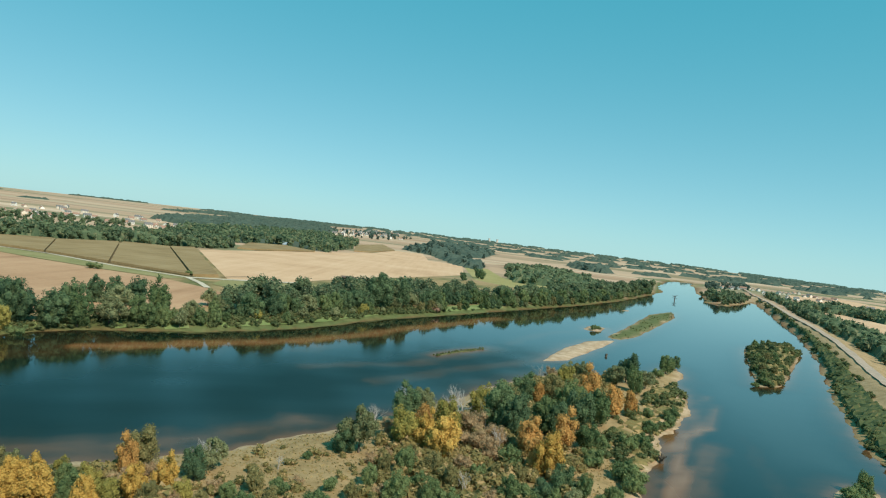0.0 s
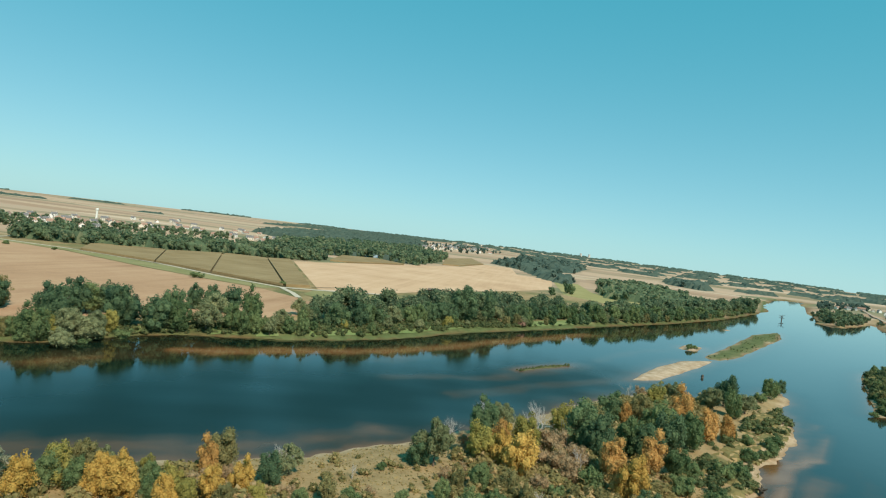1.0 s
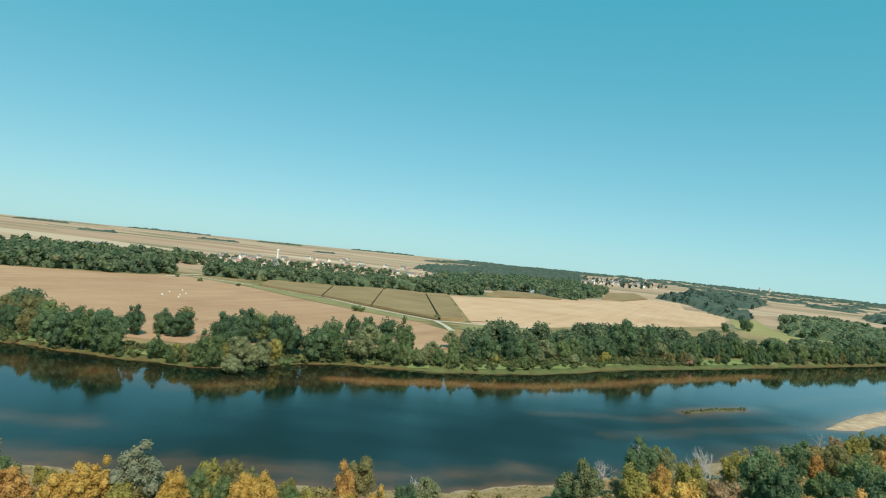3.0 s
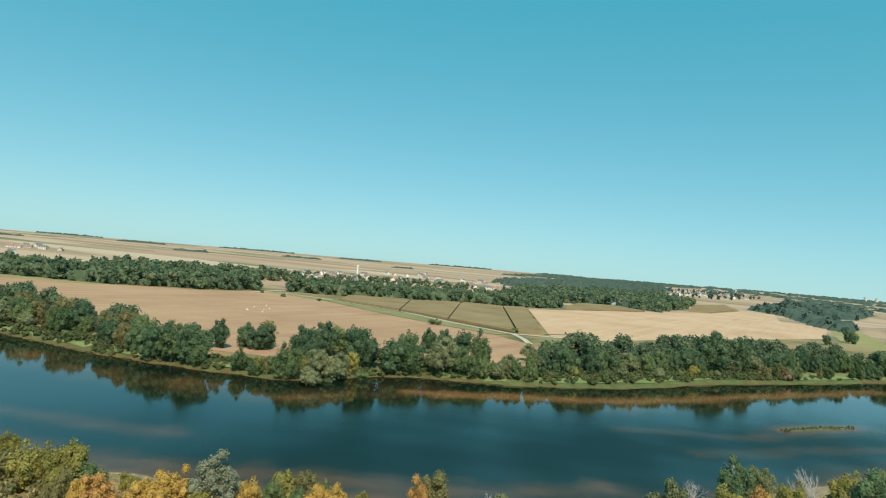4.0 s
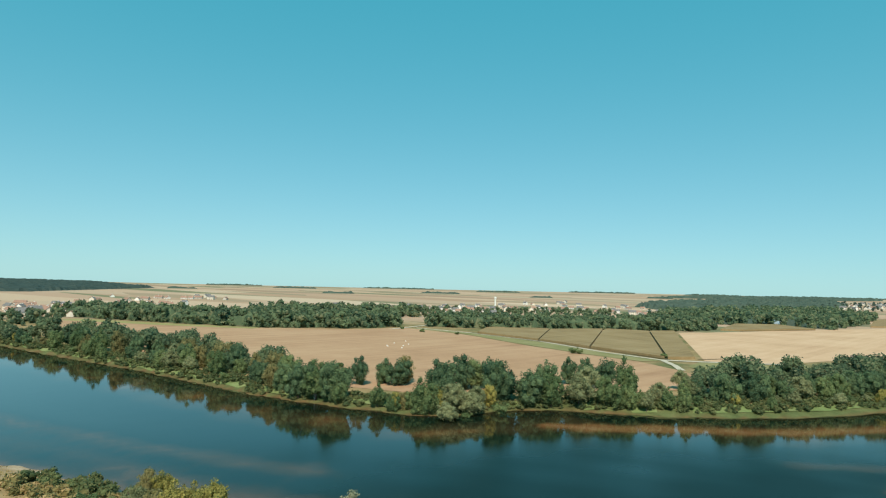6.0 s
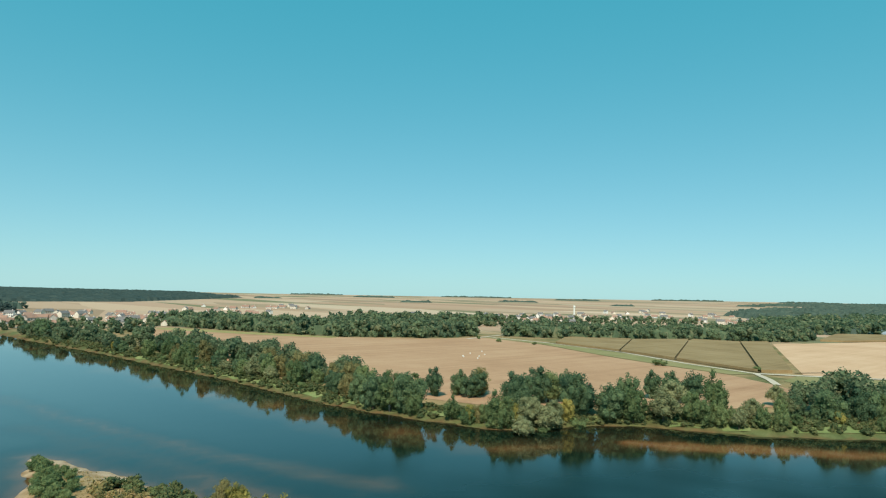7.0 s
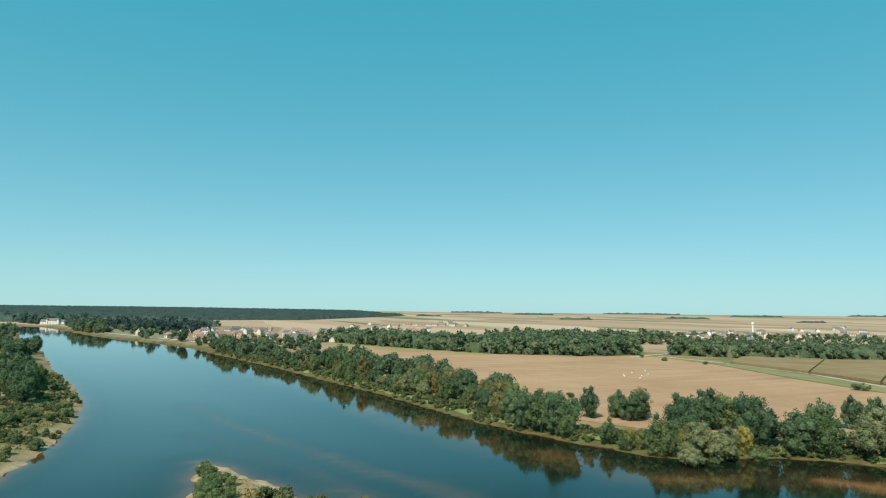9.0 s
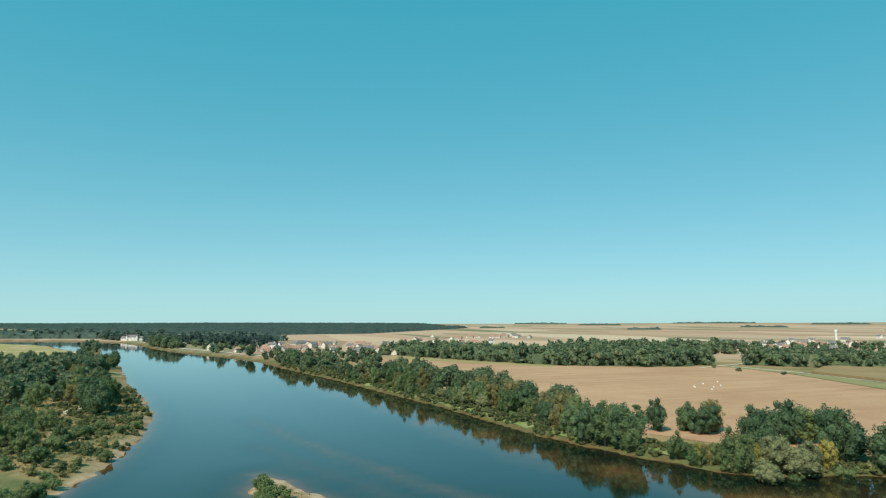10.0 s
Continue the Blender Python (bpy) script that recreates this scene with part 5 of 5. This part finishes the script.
field("west_field", "yellow-green field behind the west wood", [(-1330, -330), (-1180, -205), (-1030, -152), (-945, -118), (-735, -68), (-745, -125), (-800, -180), (-1200, -345)], HAY, 0.2)
field("wheat_field", "pale harvested field beyond the dyke", [(549, 910), (572, 888), (556, 780), (470, 600), (425, 575), (469, 690), (510, 800)], WHEAT, 0.2)
field("wheat_field", "pale harvested field before the southern town", [(735, 1320), (835, 1516), (1045, 1667), (1018, 1442), (843, 1193), (720, 1130)], WHEAT, 0.3)
tagged(strip("track", [(-420, 452), (-350, 452), (-270, 436), (-200, 404), (-154, 391), (-138, 370), (-127, 352)], 3.6, TRACK, 0.32), "pale dusty farm track along the maize", "track", kind="structure")
tagged(strip("track", [(-154, 391), (-134, 404), (-90, 440)], 5, TRACK, 0.34), "pale dusty farm track along the wheat", "track", kind="structure")
tagged(strip("track", [(-418, 418), (-432, 458), (-452, 520), (-520, 640)], 4, TRACK, 0.3), "pale track running through a gap in the trees", "track", kind="structure")
for line in ([(-352, 453), (-274, 438), (-219, 420), (-152, 398)], [(-155.5, 399), (-270.5, 634)], [(-219, 421), (-300.3, 593)], [(-274.2, 440), (-338, 557.5)], [(-222, 754), (-176, 882)], [(-142, 414), (-130, 438)]):
    tagged(strip("furrow", line, 1.6, SOIL, 0.36), "dark bare strip along the maize", "field edge", kind="structure")
tagged(strip("bank_grass", [(-118, 229), (-96, 244), (-80, 260), (-66, 277), (-53, 297), (-42, 320), (-28, 346), (4, 391), (46, 457)], 8, BANK_GRASS, 0.14, 6), "bright green grass along the far bank", "grass", kind="structure")
tagged(strip("bank_grass", [(-455, 133), (-410, 138.5), (-344, 146.5), (-305, 152), (-247, 156.5), (-214, 160), (-188, 166), (-165, 174), (-150, 181), (-143, 192), (-138, 206), (-128, 221)], 4, BANK_GRASS, 0.14, 5), "green grass under the trees of the far bank", "grass", kind="structure")
tagged(strip("road", DYKE[:-1], 5, ASPHALT, 0.45), "pale worn road on top of the dyke", "road", kind="structure")
tagged(strip("footpath", [(249, 412), (226, 360), (206, 323), (194, 300), (188, 282)], 1.6, TRACK, 0.3, 4), "white footpath at the foot of the dyke", "path", kind="structure")
tagged(strip("footpath", [(-300, -26), (-318, -18), (-343, -12), (-365, -14)], 5, TRACK, 0.25, 4), "sandy clearing path on the west bank", "path", kind="structure")
tagged(strip("river_road", [(-1250, -60), (-1165, -36), (-948, 17), (-830, 62), (-745, 95), (-690, 114)], 6, TRACK, 0.3), "pale road along the far embankment", "road", kind="structure")

# ---- houses and other buildings ----
def box(x0, x1, y0, y1, z0, z1):
    v = [(x, y, z) for z in (z0, z1) for y in (y0, y1) for x in (x0, x1)]
    return v, [(0, 2, 3, 1), (4, 5, 7, 6), (0, 1, 5, 4), (2, 6, 7, 3), (0, 4, 6, 2), (1, 3, 7, 5)]


def gable(length, width, eaves, ridge, over=0.4):
    """A pitched roof with thickness and overhang."""
    l, w, t = length / 2 + over, width / 2 + over, 0.25
    v, f = [], []
    for x in (-l, l):
        v += [(x, -w, eaves - 0.2), (x, 0, ridge), (x, w, eaves - 0.2), (x, w, eaves - 0.2 + t), (x, 0, ridge + t * 1.3), (x, -w, eaves - 0.2 + t)]
    f = [(i, (i + 1) % 6, 6 + (i + 1) % 6, 6 + i) for i in range(6)]
    return v, f + [(0, 5, 4, 1), (1, 4, 3, 2), (6, 7, 10, 11), (7, 8, 9, 10)]


def build_house(length, width, eaves, render, roof, label):
    root = new("house")
    ridge = eaves + width * 0.42
    v, f = joined([box(-length / 2, length / 2, -width / 2, width / 2, -0.5, eaves)])
    n = len(v)
    v = np.concatenate([v, [(-length / 2, -width / 2, eaves), (-length / 2, width / 2, eaves), (-length / 2, 0, ridge), (-length / 2 + 0.3, 0, ridge), (length / 2, -width / 2, eaves), (length / 2, width / 2, eaves), (length / 2, 0, ridge), (length / 2 - 0.3, 0, ridge)]])
    f = np.concatenate([f, [(n, n + 1, n + 2, n + 3), (n + 4, n + 7, n + 6, n + 5)]])
    part("wall", sheet("wall", v, f, render), root)
    part("roof", sheet("roof", *joined([gable(length, width, eaves, ridge)]), roof), root)
    part("chimney", sheet("chimney", *joined([box(length * 0.28, length * 0.28 + 0.7, -0.5, 0.5, ridge - 0.6, ridge + 1.1)]), render), root)
    floors = 2 if eaves > 4 else 1
    for side in (-1, 1):
        for level in range(floors):
            for k in range(4):
                x = (k - 1.5) * length / 4.4
                y = side * width / 2
                z = 0.9 + 2.7 * level
                if level == 0 and k == 1:
                    part("door", sheet("door", *joined([box(x - 0.5, x + 0.5, y - 0.06, y + 0.06, 0, 2.1)]), TIMBER), root)
                else:
                    part("window", sheet("window", *joined([box(x - 0.55, x + 0.55, y - 0.05, y + 0.05, z, z + 1.3)]), GLASS), root)
    return tagged(root, label, "house", "houses of the riverside villages")


HOUSES = [build_house(12, 8, 3.0, RENDER[0], ROOF[0], "low white rendered house with a red tiled roof"),
          build_house(14, 8, 5.6, RENDER[1], ROOF[1], "two-storey cream house with a slate roof"),
          build_house(10, 7, 5.2, RENDER[0], ROOF[1], "white two-storey house with a grey slate roof"),
          build_house(16, 8, 3.2, RENDER[2], ROOF[2], "long grey farmhouse with a brown tiled roof"),
          build_house(11, 8, 3.0, RENDER[1], ROOF[0], "small cream house with a red tiled roof")]
HOME = [PROMONTORY[0], PROMONTORY[2], PROMONTORY[4], PROMONTORY[7], PROMONTORY[9]]
house_rng = random.Random(3)
for ob, (x, y) in zip(HOUSES, HOME):
    ob.matrix_basis = pose(x, y, height(x, y), 0, 0, house_rng.uniform(0, 180))
for group in (PROMONTORY, VILLAGE, HAMLET, TOWN, DYKE_FARMS, RIVERSIDE, PLATEAU_FARMS):
    for spot in group:
        if spot in HOME:
            continue
        for k in range(1 if group in (DYKE_FARMS, RIVERSIDE) else 3):
            x, y = spot[0] + k * house_rng.uniform(12, 34) * house_rng.choice((-1, 1)), spot[1] + k * house_rng.uniform(-40, 40)
            big = 1.15 if group in (TOWN,) else 0.9
            copy_thing(house_rng.choice(HOUSES), pose(x, y, height(x, y), 0, 0, house_rng.uniform(0, 180)) @ Matrix.Scale(big, 4))


def water_tower(x, y):
    """Slim concrete tower with a flared round tank."""
    root = new("water_tower")

    def turned(profile, sides=28):
        v = [(r * math.cos(6.2832 * k / sides), r * math.sin(6.2832 * k / sides), z) for r, z in profile for k in range(sides)]
        f = [(i * sides + k, i * sides + (k + 1) % sides, (i + 1) * sides + (k + 1) % sides, (i + 1) * sides + k) for i in range(len(profile) - 1) for k in range(sides)]
        return np.array(v), np.array(f)

    part("shaft", sheet("shaft", *turned([(3.4, -1), (3.0, 2), (2.8, 14), (2.9, 23)]), CONCRETE, True), root)
    part("tank", sheet("tank", *turned([(2.9, 23), (3.9, 24.4), (4.1, 24.8), (4.1, 29.2), (3.9, 29.6)]), CONCRETE, True), root)
    part("cap", sheet("cap", *turned([(4.2, 29.4), (4.2, 29.9), (3.0, 30.5), (0.5, 30.8), (0.05, 30.9)]), CONCRETE, True), root)
    part("door", sheet("door", *joined([box(-0.6, 0.6, -3.35, -2.9, 0, 2.2)]), TIMBER), root)
    root.matrix_basis = pose(x, y, height(x, y), 0, 0, 30) @ Matrix.Scale(0.64, 4)
    return tagged(root, "tall pale concrete water tower with a round tank", "water tower")


water_tower(-830, 1112)


def chateau(x, y, turn):
    """Pale stone manor by the river: wings, steep slate roofs, corner towers."""
    root = new("manor_house")
    for cx, cy, l, w, e in ((0, 0, 30, 12, 10), (-26, 3, 18, 10, 7), (27, 2, 20, 10, 7)):
        v, f = joined([box(cx - l / 2, cx + l / 2, cy - w / 2, cy + w / 2, -1, e)])
        part("wing", sheet("wing", v, f, RENDER[0]), root)
        v, f = joined([gable(l, w, e, e + w * 0.6)])
        part("roof", sheet("roof", v + (cx, cy, 0), f, ROOF[1]), root)
        for k in range(int(l / 4)):
            for z in ((1.2, 5.0) if e < 9 else (1.2, 4.6, 7.6)):
                part("window", sheet("window", *joined([box(cx - l / 2 + 1.4 + k * 4, cx - l / 2 + 2.6 + k * 4, cy - w / 2 - 0.06, cy - w / 2 + 0.05, z, z + 1.8)]), GLASS), root)
    for cx in (-15, 15):
        v = [(cx + 3 * math.cos(k * 0.5236), -6 + 3 * math.sin(k * 0.5236), z) for z in (-1, 13) for k in range(12)]
        part("tower", sheet("tower", v, [(k, (k + 1) % 12, 12 + (k + 1) % 12, 12 + k) for k in range(12)], RENDER[0]), root)
        v = [(cx + r * math.cos(k * 0.5236), -6 + r * math.sin(k * 0.5236), z) for r, z in ((3.5, 12.8), (0.1, 20)) for k in range(12)]
        part("tower_roof", sheet("tower_roof", v, [(k, (k + 1) % 12, 12 + (k + 1) % 12, 12 + k) for k in range(12)], ROOF[1]), root)
    root.matrix_basis = pose(x, y, height(x, y), 0, 0, turn) @ Matrix.Scale(0.62, 4)
    return tagged(root, "pale stone manor with slate roofs beside the river", "manor house")


chateau(-1335, -78, 72)


def hangar(x, y):
    """Arched sheet-metal farm shed."""
    root = new("farm_hangar")
    n = 14
    ring = [(9 * math.cos(math.pi * k / n), 5.5 * math.sin(math.pi * k / n)) for k in range(n + 1)]
    v = [(px, py, pz) for py in (-14, 14) for px, pz in ring]
    part("shell", sheet("shell", v, [(k, k + 1, n + 2 + k, n + 1 + k) for k in range(n)], STEEL, True), root)
    for py in (-13.9, 13.9):
        v = [(px * 0.99, py, pz * 0.99) for px, pz in ring]
        m = len(v) - 1
        part("end_wall", sheet("end_wall", v, [(k, k + 1, m - 1 - k, m - k) for k in range(m // 2)], STEEL), root)
    root.matrix_basis = pose(x, y, height(x, y), 0, 0, 70)
    return tagged(root, "arched pale metal farm hangar by a maize field", "hangar")


hangar(-243, 985)


def cooling_tower(x, y):
    sides = 32
    prof = [(24, 0), (19, 16), (15.5, 34), (14.5, 46), (15.5, 60)]
    v = [(r * math.cos(6.2832 * k / sides), r * math.sin(6.2832 * k / sides), z) for r, z in prof for k in range(sides)]
    f = [(i * sides + k, i * sides + (k + 1) % sides, (i + 1) * sides + (k + 1) % sides, (i + 1) * sides + k) for i in range(4) for k in range(sides)]
    root = new("cooling_tower")
    # grey instead of pale concrete: the haze of distance is put into the colour
    part("shell", sheet("shell", v, f, RENDER[2], True), root)
    part("basin", sheet("basin", *joined([tube([(0, 0, -8), (0, 0, 1)], [26, 26], 24)]), RENDER[2]), root)
    root.matrix_basis = pose(x, y, height(x, y) - 3, 0, 0, 0) @ Matrix.Scale(0.5, 4)
    return tagged(root, "far concrete cooling tower on the horizon, greyed as if by haze", "cooling tower", "cooling towers on the horizon")


def shed(x, y, turn):
    """Low farm shed with a sheet roof and an open side."""
    root = new("farm_shed")
    for sx in (-4.5, -1.5, 1.5, 4.5):
        part("post", sheet("post", *joined([box(sx - 0.12, sx + 0.12, -2.6, -2.36, -0.3, 2.4)]), TIMBER), root)
    part("wall", sheet("wall", *joined([box(-4.7, 4.7, 2.4, 2.6, -0.3, 3.0)]), TIMBER), root)
    v, f = joined([box(-5.2, 5.2, -3.2, 3.2, 0, 0.15)])
    v[:, 2] += 2.65 + 0.12 * v[:, 1]
    part("roof", sheet("roof", v, f, RUSTY), root)
    root.matrix_basis = pose(x, y, height(x, y), 0, 0, turn)
    return tagged(root, "low open farm shed with a rusty sheet roof", "shed")


def bale(x, y, turn):
    """A round straw bale wrapped in white film, lying on its side."""
    ring = [(-0.62, 0.0), (-0.62, 0.5), (-0.52, 0.66), (0, 0.70), (0.52, 0.66), (0.62, 0.5), (0.62, 0.0)]
    v = [(px, r * math.cos(k * 0.3927), 0.66 + r * math.sin(k * 0.3927)) for px, r in ring for k in range(16)]
    f = [(i * 16 + k, i * 16 + (k + 1) % 16, i * 16 + 16 + (k + 1) % 16, i * 16 + 16 + k) for i in range(len(ring) - 1) for k in range(16)]
    ob = new("wrapped_bale", sheet("wrapped_bale", v, f, RENDER[0], True))
    ob.matrix_basis = pose(x, y, height(x, y) + 0.1, 0, 0, turn) @ Matrix.Scale(0.6, 4)
    return tagged(ob, "white wrapped straw bale lying on the stubble", "bale", "bales on the stubble field")


for k, (x, y) in enumerate(((-305, 308), (-315, 324), (-289, 306), (-304, 327), (-322, 342), (-298, 316), (-301, 305))):
    bale(x, y, 40 * k)
shed(-72, 506, 20)
cooling_tower(335, 4650)
cooling_tower(395, 4660)


def snag(x, y, size, spin):
    """A stranded branching trunk standing out of the water."""
    rng = np.random.default_rng(int(abs(x) + abs(y)))
    root = new("stranded_trunk")
    part("stem", sheet("stem", *joined([tube([(0, 0, -1), (0.2, 0, size * 0.5), (0.1, 0.2, size)], [0.7, 0.5, 0.2])]), TIMBER, True), root)
    for k in range(6):
        a, h = 2.4 * k, size * (0.3 + 0.1 * k)
        part("branch", sheet("branch", *joined([tube([(0.1, 0, h), (math.cos(a) * size * 0.25, math.sin(a) * size * 0.25, h + size * 0.12), (math.cos(a) * size * 0.5, math.sin(a) * size * 0.5, h + size * rng.uniform(0.05, 0.3))], [0.4, 0.28, 0.12], 5)]), TIMBER, True), root)
    root.matrix_basis = pose(x, y, 0, 0, 0, spin)
    return tagged(root, "dark stranded tree trunk standing in the river", "driftwood")


snag(302, 808, 7, 0)
snag(83, 299, 1.3, 50)
snag(58, 150, 2, 120)
